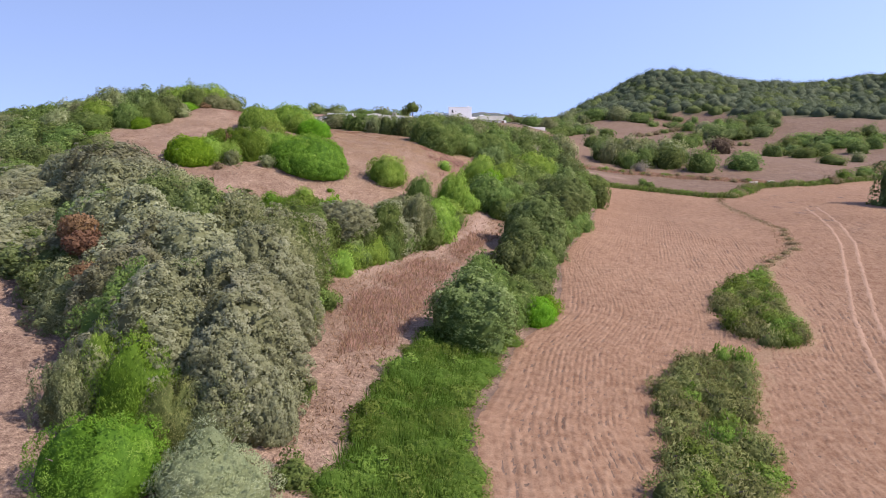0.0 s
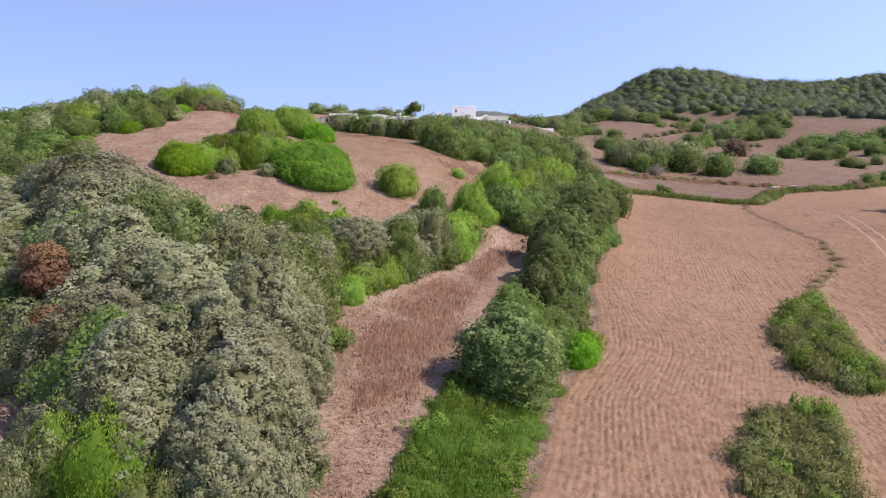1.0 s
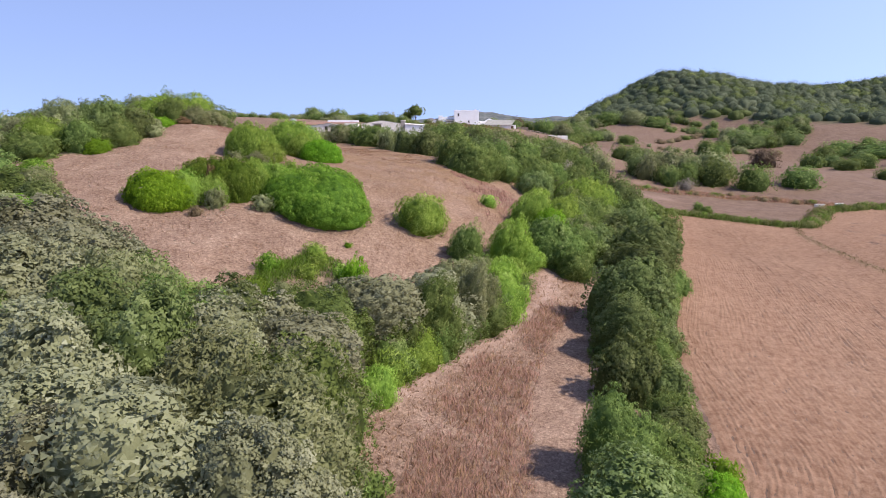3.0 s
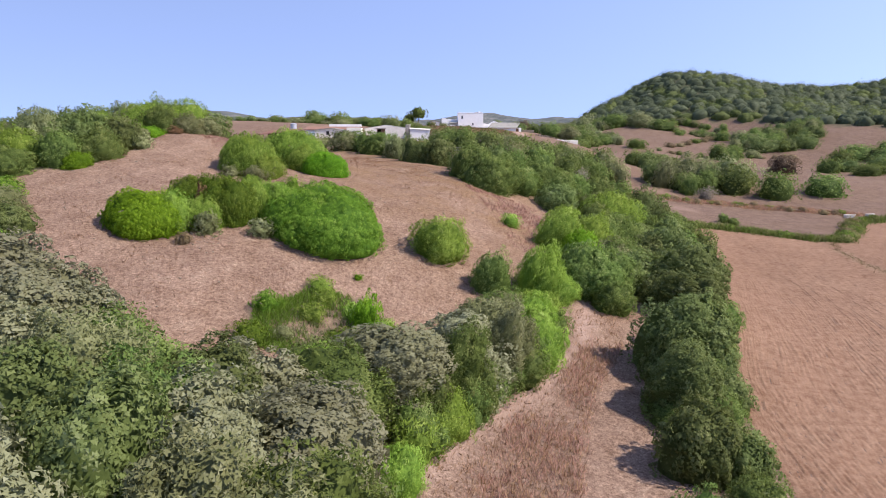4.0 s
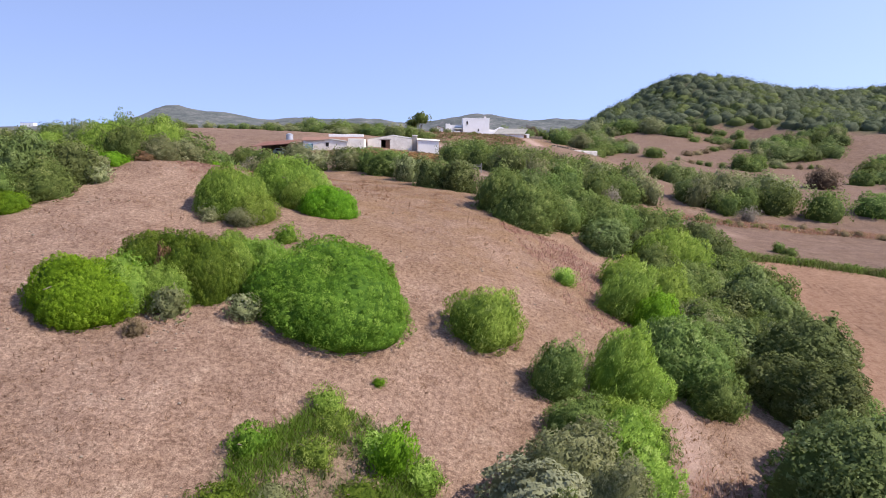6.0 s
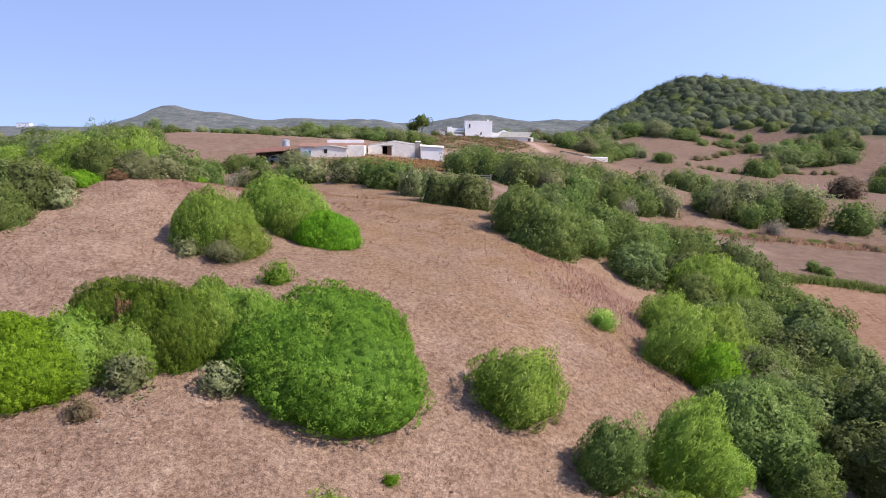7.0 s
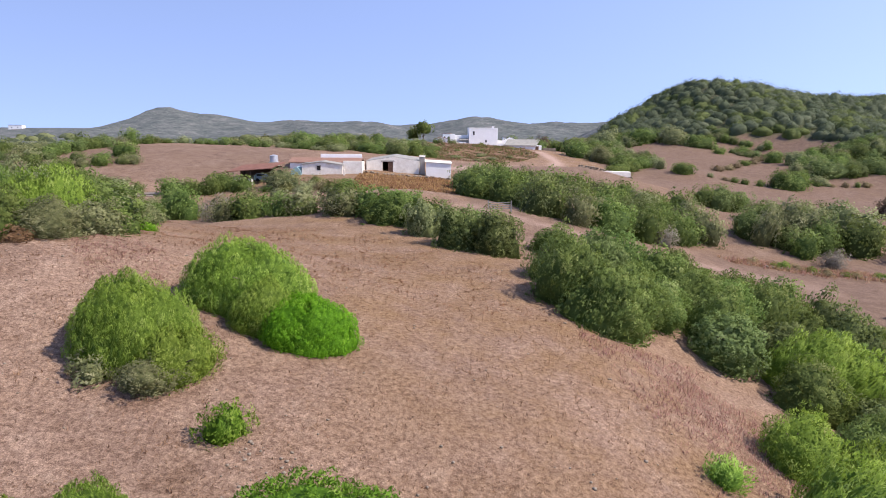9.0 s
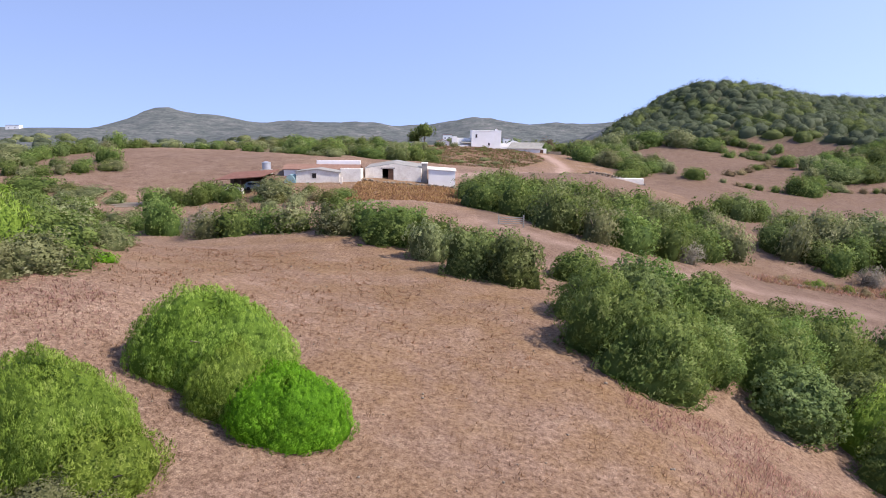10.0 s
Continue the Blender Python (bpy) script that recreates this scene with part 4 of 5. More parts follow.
grove([(43, 184), (46, 178), (50, 176), (58, 179), (68, 193), (66, 200), (60, 204), (52, 201), (46, 192)], 4.6, (6.0, 8.5), (4.6, 6.2), ["olive", "olive", "green", "dark"], 58, True, avoid=0.36)
grove([(46, 214), (48, 210.5), (57, 213), (59, 218), (52, 222)], 4.0, (5.0, 6.5), (3.8, 4.8), ["dark", "green"], 59, True, avoid=0.3)
for x, y, w, h in ((96.5, 273, 8.5, 6.4), (102.5, 275, 8, 5.8), (106, 279, 7, 5)):
    bush(x, y, w, h, "green", True)
hedge([(111, 290), (120, 291), (128, 288), (136, 290)], 3.6, (5, 7.5), (3.6, 5.4), ["dark", "green", "olive"], 60, True)
grove([(112, 293), (136, 292), (150, 300), (160, 318), (140, 322), (122, 312)], 5.2, (6, 9), (4, 5.6), ["dark", "green", "olive"], 62, True)
hedge([(107, 275.5), (115, 278), (127, 276)], 2.6, (2.4, 4.0), (1.0, 2.0), ["green", "dry", "olive"], 63, True)
hedge([(77, 279), (85.5, 274.5), (94, 274)], 2.8, (2.4, 4.5), (1.2, 2.4), ["green", "olive", "dry"], 64, True)
hedge([(71, 362), (88, 372), (102, 354.5), (125, 344), (133, 325)], 3.0, (3, 6), (1.6, 3.2), ["green", "olive", "dark"], 65, True)
hedge([(100, 371), (118, 364), (132, 351)], 3.2, (4, 7), (2.4, 4.2), ["green", "olive", "dark"], 66, True)
grove([(44, 332), (47, 300), (57, 298), (65, 290), (70, 322), (67, 345), (50, 352)], 4.6, (4.5, 8), (2.4, 4.8), ["dark", "green", "olive", "olive"], 67, True)
grove([(56, 352), (70, 364), (88, 376), (90, 384), (72, 412), (56, 385)], 5.4, (6, 9), (4, 5.6), ["dark", "green", "olive"], 68, True)
grove([(22, 240), (38, 244), (45, 262), (36, 280), (24, 262)], 6.0, (2.5, 4.5), (0.8, 2.0), ["dry", "olive", "weedy"], 69, True)
# undergrowth that ties the knoll's bushes together
for x, y, w, h, kind in ((-27.4, 85.0, 4.6, 2.6, "lush"), (-22.0, 87.4, 4.8, 3.4, "lush"), (-29.8, 85.4, 4.2, 2.6, "fresh"), (-23.0, 106.2, 5.2, 3.0, "lush"), (-22.2, 83.6, 2.4, 1.4, "olive"), (-25.6, 86.4, 5.4, 3.8, "fresh"), (-29.4, 83.8, 4.4, 3.0, "lush"), (-27.6, 85.8, 1.5, 3.4, "rust"), (8.6, 90.4, 5.0, 3.8, "green"), (7.6, 85.2, 4.2, 3.0, "green"), (2.9, 85.0, 3.8, 2.6, "lush"), (9.8, 96.0, 4.6, 3.6, "olive"), (-28.8, 98.4, 2.6, 1.2, "olive")):
    bush(x, y, w, h, kind)
hedge([(-9, 63.5), (-5.5, 68.5), (-2, 74), (0.5, 79)], 2.0, (3.4, 4.6), (2.2, 3.4), ["green", "lush", "green"], 109, wander=0.4)
# rough pasture and trees between barn and farmhouse
grove([(-12, 262), (8, 270), (24, 300), (22, 326), (-12, 328)], 9.0, (2.5, 5.0), (0.5, 1.4), ["weedy", "dry", "olive"], 110, True)
grove([(-46, 236), (-20, 233), (-13, 262), (-22, 305), (-52, 292)], 6.0, (5, 8), (3.0, 4.8), ["green", "olive", "green", "dark"], 111, True)
hedge([(-26, 322), (-14, 329), (-4, 331)], 3.0, (3, 5), (1.4, 3.0), ["green", "olive"], 112, True)
grove([(-44, 178), (-30, 176), (-24, 186), (-40, 190)], 3.6, (2.5, 4.5), (0.8, 2.2), ["olive", "green", "dry", "weedy"], 113, True)
# scrub in strips beyond the rear hedge
hedge([(-92, 196), (-85, 198.5), (-78, 205), (-73, 206)], 2.6, (3.5, 5.5), (1.6, 2.8), ["green", "olive", "weedy"], 101, True)
hedge([(-90, 188), (-81, 188), (-72, 188.5)], 2.4, (3.2, 5.0), (1.4, 2.6), ["olive", "green", "weedy"], 102, True)
hedge([(-80, 180), (-70, 181.5), (-63, 186)], 2.4, (3.0, 5.0), (1.2, 2.4), ["green", "olive"], 103, True)
grove([(-66, 172), (-58, 173), (-52, 163), (-44, 165), (-58, 180)], 4.0, (2.5, 4.5), (1.0, 2.2), ["olive", "green", "weedy"], 104, True)
hedge([(-96, 203), (-92, 212), (-90, 223), (-87, 229)], 3.0, (4, 6), (2.0, 3.4), ["green", "olive", "dark"], 105, True)
for x, y, w, h in ((-79, 212.5, 4.5, 3.2), (-76.4, 211.6, 5.0, 3.6)):
    bush(x, y, w, h, "green", True)
hedge([(-59, 184.5), (-54, 185), (-47, 186.5)], 2.6, (4.2, 6.0), (2.6, 3.8), ["green", "olive", "green"], 106, True)
hedge([(-40, 186), (-33, 182), (-27, 177)], 3.2, (2.4, 4.0), (1.0, 2.2), ["green", "olive", "dry"], 107, True)
bush(-50, 136, 9, 3.8, "lush")
bush(-55, 139, 10, 4.0, "green")
bush(-46.5, 133.5, 7.5, 3.6, "green")
bush(-61, 137, 9, 3.4, "olive")
hedge([(-40, 155), (-26, 152.5), (-17, 147), (-9, 139)], 3.2, (5.0, 7.0), (2.6, 4.2), ["green", "olive", "green", "olive"], 48, group="rear hedge trees")
# rear hedge and the far side of the left field
hedge([(-52, 172), (-60, 166), (-72, 168), (-88, 175), (-110, 182)], 5, (5, 8), (2.5, 4.0), ["green", "olive"], 41, True)
hedge([(-36, 232), (-60, 240), (-85, 244), (-110, 236)], 3.6, (3, 6), (1.2, 2.6), ["olive", "green", "weedy", "dark"], 42, True)
hedge([(-92, 222), (-86, 232), (-84, 240)], 4, (4, 5.5), (2.5, 4.5), ["green"], 43, True)
hedge([(-100, 205), (-86, 207), (-76, 209)], 4, (3, 5), (1.2, 2.0), ["green", "dark"], 44, True)
grove([(-150, 150), (-112, 150), (-105, 225), (-150, 240)], 7.5, (6, 9), (3, 5), ["green", "olive"], 45, True)
# trees round the farm
grove([(-75, 255), (-20, 250), (-8, 285), (-20, 330), (-70, 330)], 7, (4, 8), (1.8, 3.4), ["olive", "weedy", "green", "green"], 46, True)
grove([(30, 335), (60, 338), (70, 360), (20, 362)], 8, (6, 9), (4, 6), ["green", "dark"], 47, True)


def woodland(name, poly, gap, w, h, kinds, seed, label, leaves=260):
    """Far trees that nobody could count, as one object for each kind of leaf."""
    pts, rng = spread(poly, gap, seed)
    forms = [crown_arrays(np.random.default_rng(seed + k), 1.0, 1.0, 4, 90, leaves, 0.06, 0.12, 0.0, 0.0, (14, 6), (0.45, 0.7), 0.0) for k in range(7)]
    which = rng.integers(0, len(kinds), len(pts))
    for k, kind in enumerate(kinds):
        chunks, normals, tones = [], [], []
        for (x, y), g in zip(pts, which):
            if g != k:
                continue
            v, f, nrm, _ = forms[int(rng.integers(7))]
            ww, hh, a = rng.uniform(*w), rng.uniform(*h), rng.uniform(0, 6.28)
            rot = np.array([[math.cos(a), -math.sin(a), 0], [math.sin(a), math.cos(a), 0], [0, 0, 1]])
            chunks.append((v @ rot.T * np.array([ww / 2, ww / 2, hh]) + np.array([x, y, h1(x, y) - 0.3]), f))
            normals.append(nrm @ rot.T)
            tones.append(np.full(len(v), rng.uniform(0.1, 0.6)))
        v, f = join(chunks)
        me = leafy_mesh(name, v, f, np.concatenate(normals), np.concatenate(tones))
        me.materials.append(LEAF[kind])
        tagged(new(name, me), label, "woodland", kind="stuff")


woodland("hillside_woodland", HILLSIDE, 5.6, (8.0, 13.0), (3.6, 6.4), ["hill", "dark", "hill", "hill"], 51, "evergreen trees covering the hillside, haze put into their grey-green", 190)
LOWLAND = [(-300, 290), (-90, 262), (-70, 335), (60, 365), (90, 420), (60, 560), (-420, 620), (-480, 420)]
woodland("valley_woodland", LOWLAND, 11, (6, 12), (2.0, 4.0), ["olive", "weedy", "hill"], 54, "olive-green scrub woodland in the valley", 60)
woodland("far_woodland", [(-900, 640), (500, 620), (600, 1000), (-1000, 1050)], 32, (16, 30), (5, 9), ["hill", "olive"], 56, "distant dull woodland below the hills", 80)


# ---- buildings ----
def part(name, bm, mat, parent=None, label=""):
    """Links a bmesh as one mesh object under a thing or part."""
    me = bpy.data.meshes.new(name)
    bm.to_mesh(me)
    bm.free()
    me.materials.append(mat)
    o = new(name, me)
    if parent:
        o.parent = parent
    if label:
        tagged(o, label)
    return o


def box(x0, x1, y0, y1, z0, z1, bevel=0.04):
    bm = bmesh.new()
    bmesh.ops.create_cube(bm, size=1)
    for v in bm.verts:
        v.co = Vector(((x0 + x1) / 2 + v.co.x * (x1 - x0), (y0 + y1) / 2 + v.co.y * (y1 - y0), (z0 + z1) / 2 + v.co.z * (z1 - z0)))
    if bevel:
        bmesh.ops.bevel(bm, geom=bm.edges[:], offset=min(bevel, (x1 - x0) / 4, (y1 - y0) / 4, (z1 - z0) / 4), segments=1, affect="EDGES")
    return bm


def slab(corners, thick):
    """A sloping slab from four top corners."""
    bm = bmesh.new()
    top = [bm.verts.new(c) for c in corners]
    low = [bm.verts.new((c[0], c[1], c[2] - thick)) for c in corners]
    bm.faces.new(top)
    bm.faces.new(low[::-1])
    for i in range(4):
        bm.faces.new((top[i], low[i], low[(i + 1) % 4], top[(i + 1) % 4]))
    bmesh.ops.recalc_face_normals(bm, faces=bm.faces[:])
    return bm


def prism(profile, y0, y1):
    """Upright outline in x and z, pushed through from y0 to y1."""
    bm = bmesh.new()
    a = [bm.verts.new((x, y0, z)) for x, z in profile]
    b = [bm.verts.new((x, y1, z)) for x, z in profile]
    bm.faces.new(a)
    bm.faces.new(b[::-1])
    n = len(profile)
    for i in range(n):
        bm.faces.new((a[i], b[i], b[(i + 1) % n], a[(i + 1) % n]))
    bmesh.ops.recalc_face_normals(bm, faces=bm.faces[:])
    return bm


def thing(name, label, category, x, y, z=None, group=""):
    e = new(name)
    return tagged(e, label, category, group)


def window_in(parent, x, y, z, w, h):
    win = part("window", box(x - w / 2, x + w / 2, y - 0.02, y + 0.05, z, z + h, 0), MAT_GLASS, parent)
    part("sill", box(x - w / 2 - 0.1, x + w / 2 + 0.1, y - 0.12, y + 0.02, z - 0.1, z, 0.01), MAT_STONE, win)
    part("frame", box(x - 0.04, x + 0.04, y - 0.05, y - 0.02, z, z + h, 0), MAT_WOOD, win)


def build_farmhouse():
    h = thing("farmhouse", "two-storey whitewashed farmhouse block with a flat roof", "house", 8, 339)
    part("wall", box(2.8, 14.3, 335, 344, 22.5, 30.2), MAT_WHITE, h)
    part("roof", box(3.1, 14.0, 335.3, 343.7, 30.2, 30.26, 0), MAT_TILE, h, "flat clay-coloured roof deck")
    for nm, b in (("parapet", box(2.75, 14.35, 334.95, 335.25, 30.2, 30.6)), ("parapet", box(2.75, 14.35, 343.75, 344.05, 30.2, 30.6)),
                  ("parapet", box(2.75, 3.05, 335.25, 343.75, 30.2, 30.6)), ("parapet", box(14.05, 14.35, 335.25, 343.75, 30.2, 30.6))):
        part(nm, b, MAT_WHITE, h)
    window_in(h, 4.7, 335, 27.9, 0.7, 1.3)
    window_in(h, 9.6, 335, 25.0, 0.6, 0.9)
    part("chimney", box(12.4, 13.2, 339, 339.8, 30.26, 31.2), MAT_WHITE, h)
    w = thing("farm_annex", "low whitewashed annex with a flat roof beside the farmhouse", "building", -3, 338)
    part("wall", box(-3.2, 2.7, 338, 344, 22.5, 27.6), MAT_WHITE, w)
    part("upper_wall", box(-4.6, -2.6, 337.5, 341, 22.5, 28.1), MAT_WHITE, w)
    part("front_wall", box(-5, 1.6, 333.5, 334, 22.5, 24.9), MAT_WHITE, w)
    part("shade_roof", slab([(-1.0, 334.2, 25.9), (2.7, 334.2, 25.9), (2.7, 338, 26.6), (-1.0, 338, 26.6)], 0.15), MAT_SHEET, w)
    c = thing("cottage", "small whitewashed cottage with a low gabled roof", "house", -8, 340)
    part("wall", prism([(-10.5, 22.5), (-5.6, 22.5), (-5.6, 26.1), (-8.0, 26.9), (-10.5, 26.1)], 338, 344), MAT_WHITE, c)
    part("roof", slab([(-10.7, 337.8, 26.15), (-8.0, 337.8, 27.0), (-8.0, 344.2, 27.0), (-10.7, 344.2, 26.15)], 0.12), MAT_TILE, c)
    part("roof", slab([(-8.0, 337.8, 27.0), (-5.4, 337.8, 26.15), (-5.4, 344.2, 26.15), (-8.0, 344.2, 27.0)], 0.12), MAT_TILE, c)
    window_in(c, -9.3, 338, 24.2, 0.7, 0.9)
    window_in(c, -6.9, 338, 24.2, 0.7, 0.9)
    s = thing("outhouse", "small white box-shaped outhouse on dry grass", "building", -21, 334)
    part("wall", box(-22.4, -20.0, 333, 336, 22.0, 25.0), MAT_WHITE, s)
    part("roof", box(-22.5, -19.9, 332.9, 336.1, 25.0, 25.12, 0.02), MAT_WHITE, s)
    b = thing("stable", "long white stable with a grey sloping roof", "building", 24, 334)
    part("wall", box(16.6, 31.4, 331.6, 338, 21.5, 23.9), MAT_WHITE, b)
    part("roof", slab([(16.2, 331, 24.0), (29.2, 331, 23.9), (31.4, 335.2, 26.2), (18.4, 335.2, 26.2)], 0.14), MAT_SHEET, b)
    part("roof", slab([(18.4, 335.2, 26.2), (31.4, 335.2, 26.2), (31.6, 338.4, 24.2), (18.6, 338.4, 24.2)], 0.14), MAT_SHEET, b)
    part("door", box(29.0, 30.2, 331.5, 331.62, 21.6, 23.6, 0), MAT_WOOD, b)
    for x in (19.5, 23.0):
        window_in(b, x, 331.6, 22.6, 0.6, 0.6)
    y = thing("yard_wall", "whitewashed yard wall stepping down from the farmhouse", "wall", 16, 335)
    part("run", prism([(14.4, 22.0), (24, 22.0), (24, 25.4), (19.5, 26.9), (17.0, 25.6), (14.4, 25.8)], 339, 339.4), MAT_WHITE, y)
    part("run", box(14.4, 16.5, 333.5, 333.9, 22, 24.6), MAT_WHITE, y)
    part("run", box(31.8, 37.0, 331, 331.4, 21, 22.9), MAT_STONE, y, "bare stone stretch")
    part("run", box(-20, 2.4, 331.8, 332.2, 22, 23.7), MAT_OLDWHITE, y, "low weathered stretch")


def build_barn():
    b = thing("barn", "pale rendered barn with a low gable and an open doorway", "barn", -20, 209)
    x0, x1, d0, d1, zf, zt = -26.0, -15.5, -22.8, -20.7, 20.4, 23.6
    ridge, zr = -20.7, 24.55
    bm = bmesh.new()
    outline = [(x0, zf), (d0, zf), (d0, zt), (d1, zt), (d1, zf), (x1, zf), (x1, 23.75), (ridge, zr), (x0, 23.65)]
    a = [bm.verts.new((x, 203, z)) for x, z in outline]
    c = [bm.verts.new((x, 203.4, z)) for x, z in outline]
    for ring, order in ((a, 1), (c, -1)):
        for f in ((0, 1, 2, 8), (2, 3, 7, 8), (3, 4, 5, 6), (3, 6, 7)):
            bm.faces.new([ring[i] for i in f][::order])
    for i in range(9):
        j = (i + 1) % 9
        bm.faces.new((a[i], c[i], c[j], a[j]))
    bmesh.ops.recalc_face_normals(bm, faces=bm.faces[:])
    part("front_wall", bm, MAT_OLDWHITE, b)
    part("side_wall", box(x0, x0 + 0.4, 203.4, 217, zf, 23.6), MAT_OLDWHITE, b)
    part("side_wall", box(x1 - 0.4, x1, 203.4, 217, zf, 23.7), MAT_OLDWHITE, b)
    part("back_wall", prism([(x0, zf), (x1, zf), (x1, 23.75), (ridge, zr), (x0, 23.65)], 217, 217.4), MAT_OLDWHITE, b)
    part("roof", slab([(x0 - 0.15, 203.1, 23.73), (ridge, 203.1, 24.63), (ridge, 217.5, 24.63), (x0 - 0.15, 217.5, 23.73)], 0.08), MAT_SHEET, b)
    part("roof", slab([(ridge, 203.1, 24.63), (x1 + 0.15, 203.1, 23.83), (x1 + 0.15, 217.5, 23.83), (ridge, 217.5, 24.63)], 0.08), MAT_SHEET, b)
    door = part("door", box(d1 - 1.0, d1, 203.05, 203.12, 20.9, 23.55, 0.01), MAT_WOOD, b, "brown wooden door leaf, half closed")
    part("brace", box(d1 - 0.95, d1 - 0.05, 203.0, 203.05, 22.4, 22.55, 0.005), MAT_WOOD, door)
    part("lintel", box(d0 - 0.3, d1 + 0.3, 202.95, 203.0, zt, zt + 0.25, 0.02), MAT_RENDER, b)
    t = thing("cistern", "tall grey rendered cistern block beside the barn", "cistern", -15, 204)
    part("wall", box(-15.4, -14.3, 203.2, 207, 20.4, 24.6), MAT_RENDER, t)
    part("cover", box(-15.45, -14.2, 203.1, 207.1, 24.6, 24.72, 0.02), MAT_OLDWHITE, t)
    s = thing("white_shed", "low white shed with a single-pitch roof", "shed", -12, 203)
    part("wall", prism([(-14.1, 20.4), (-9.1, 20.4), (-9.1, 23.3), (-14.1, 23.6)], 201.5, 206.5), MAT_WHITE, s)
    part("roof", slab([(-14.3, 201.3, 23.74), (-8.9, 201.3, 23.44), (-8.9, 206.7, 23.64), (-14.3, 206.7, 23.94)], 0.1), MAT_OLDWHITE, s)
    p = thing("rubble_wall", "tumbled stone yard wall in front of the barn", "wall", -15, 200)
    rng = np.random.default_rng(3)
    for k in range(26):
        u = k / 25
        x, y = -27 + 19 * u + rng.normal(0, 0.25), 200.2 + rng.normal(0, 0.3) - 1.2 * math.sin(u * 3)
        st = stone_bm(rng, rng.uniform(0.25, 0.5))
        o = part("stone", st, MAT_STONE, p)
        o.location = (x, y, h1(x, y) + 0.15)


def stone_bm(rng, r):
    bm = bmesh.new()
    bmesh.ops.create_icosphere(bm, subdivisions=1, radius=r)
    for v in bm.verts:
        v.co *= rng.uniform(0.75, 1.15)
        v.co.z *= 0.7
    return bm


def build_outbuildings():
    b = thing("farm_outbuilding", "low weathered outbuilding with a small dark window", "building", -34, 202)
    part("wall", prism([(-38.0, 20.2), (-30.2, 20.2), (-30.2, 23.1), (-34.2, 23.7), (-38.0, 23.2)], 198, 203), MAT_OLDWHITE, b)
    part("roof", slab([(-38.2, 197.8, 23.3), (-34.2, 197.8, 23.82), (-34.2, 203.1, 23.82), (-38.2, 203.1, 23.3)], 0.1), MAT_SHEET, b)
    part("roof", slab([(-34.2, 197.8, 23.82), (-30.0, 197.8, 23.2), (-30.0, 203.1, 23.2), (-34.2, 203.1, 23.82)], 0.1), MAT_SHEET, b)
    # no hole in the wall: a near-black panel paints the unlit inside
    win = part("window", box(-35.1, -34.4, 197.96, 198.05, 22.1, 22.95, 0), MAT_DARK, b)
    part("lintel", box(-35.2, -34.3, 197.9, 197.97, 22.95, 23.07, 0.01), MAT_RENDER, win)
    c = thing("cow_house", "long low white building with a reddish tile roof", "building", -34, 208)
    part("wall", box(-41.4, -27.4, 203.6, 210, 20.4, 23.3), MAT_WHITE, c)
    part("roof", slab([(-41.7, 203.3, 23.4), (-27.1, 203.3, 23.4), (-27.1, 207, 24.15), (-41.7, 207, 24.15)], 0.15), MAT_TILE, c)
    part("roof", slab([(-41.7, 207, 24.15), (-27.1, 207, 24.15), (-27.1, 210.3, 23.5), (-41.7, 210.3, 23.5)], 0.15), MAT_TILE, c)
    part("parapet", box(-36.3, -27.6, 210.3, 210.7, 20.4, 24.75), MAT_WHITE, c)
    w = thing("yard_wall", "weathered white yard wall joining the outbuildings", "wall", -28, 199)
    part("run", box(-30.1, -26.4, 198.6, 199.0, 20.4, 23.9), MAT_OLDWHITE, w)
    part("run", box(-26.8, -26.4, 199.0, 203, 20.4, 23.7), MAT_OLDWHITE, w)
    part("gate_post", box(-30.0, -29.6, 197.0, 197.4, 20.4, 22.4), MAT_OLDWHITE, w)
    s = thing("open_shed", "open-sided shed with a rusty red sheet roof", "shed", -46, 194)
    part("roof", slab([(-50.3, 190.5, 22.25), (-42.2, 190.5, 22.9), (-41.0, 197.5, 23.7), (-49.0, 197.5, 23.1)], 0.12), MAT_RUST, s)
    part("back_wall", box(-49.6, -41.6, 197.2, 197.5, 19.8, 22.9), MAT_WOOD, s)
    part("side_wall", box(-41.9, -41.6, 191.5, 197.2, 19.8, 22.7), MAT_WOOD, s)
    part("front_wall", box(-49.4, -45.6, 190.8, 191.1, 19.4, 20.9), MAT_OLDWHITE, s, "low weathered white wall")
    for x, y in ((-50.0, 190.8), (-46.0, 190.8), (-42.5, 190.8), (-49.0, 197.0)):
        part("post", box(x - 0.08, x + 0.08, y - 0.08, y + 0.08, 19.3, 22.3, 0.01), MAT_WOOD, s)
    t = thing("water_tank", "galvanised round water tank on a block stand", "tank", -43.5, 199)
    bm = bmesh.new()
    bmesh.ops.create_cone(bm, segments=20, radius1=0.8, radius2=0.8, depth=1.2, cap_ends=True)
    bmesh.ops.translate(bm, verts=bm.verts[:], vec=(-43.5, 199, 24.2))
    part("drum", bm, MAT_TANK, t)
    part("stand", box(-44.4, -42.6, 198.1, 199.9, 20.0, 23.6), MAT_RENDER, t)
    bm = bmesh.new()
    bmesh.ops.create_cone(bm, segments=20, radius1=0.82, radius2=0.2, depth=0.2, cap_ends=True)
    bmesh.ops.translate(bm, verts=bm.verts[:], vec=(-43.5, 199, 24.9))
    part("lid", bm, MAT_TANK, t)
    # hooped cover
    hc = thing("hooped_cover", "blue-green hooped tarpaulin cover by the outbuilding", "cover", -39, 198)
    prof = [(-40.2 + 2.3 * (1 - math.cos(a)) / 2, 20.4 + 2.3 * math.sin(a)) for a in np.linspace(0, math.pi, 13)]
    part("sheet", prism(prof, 197.5, 201), MAT_TARP, hc)
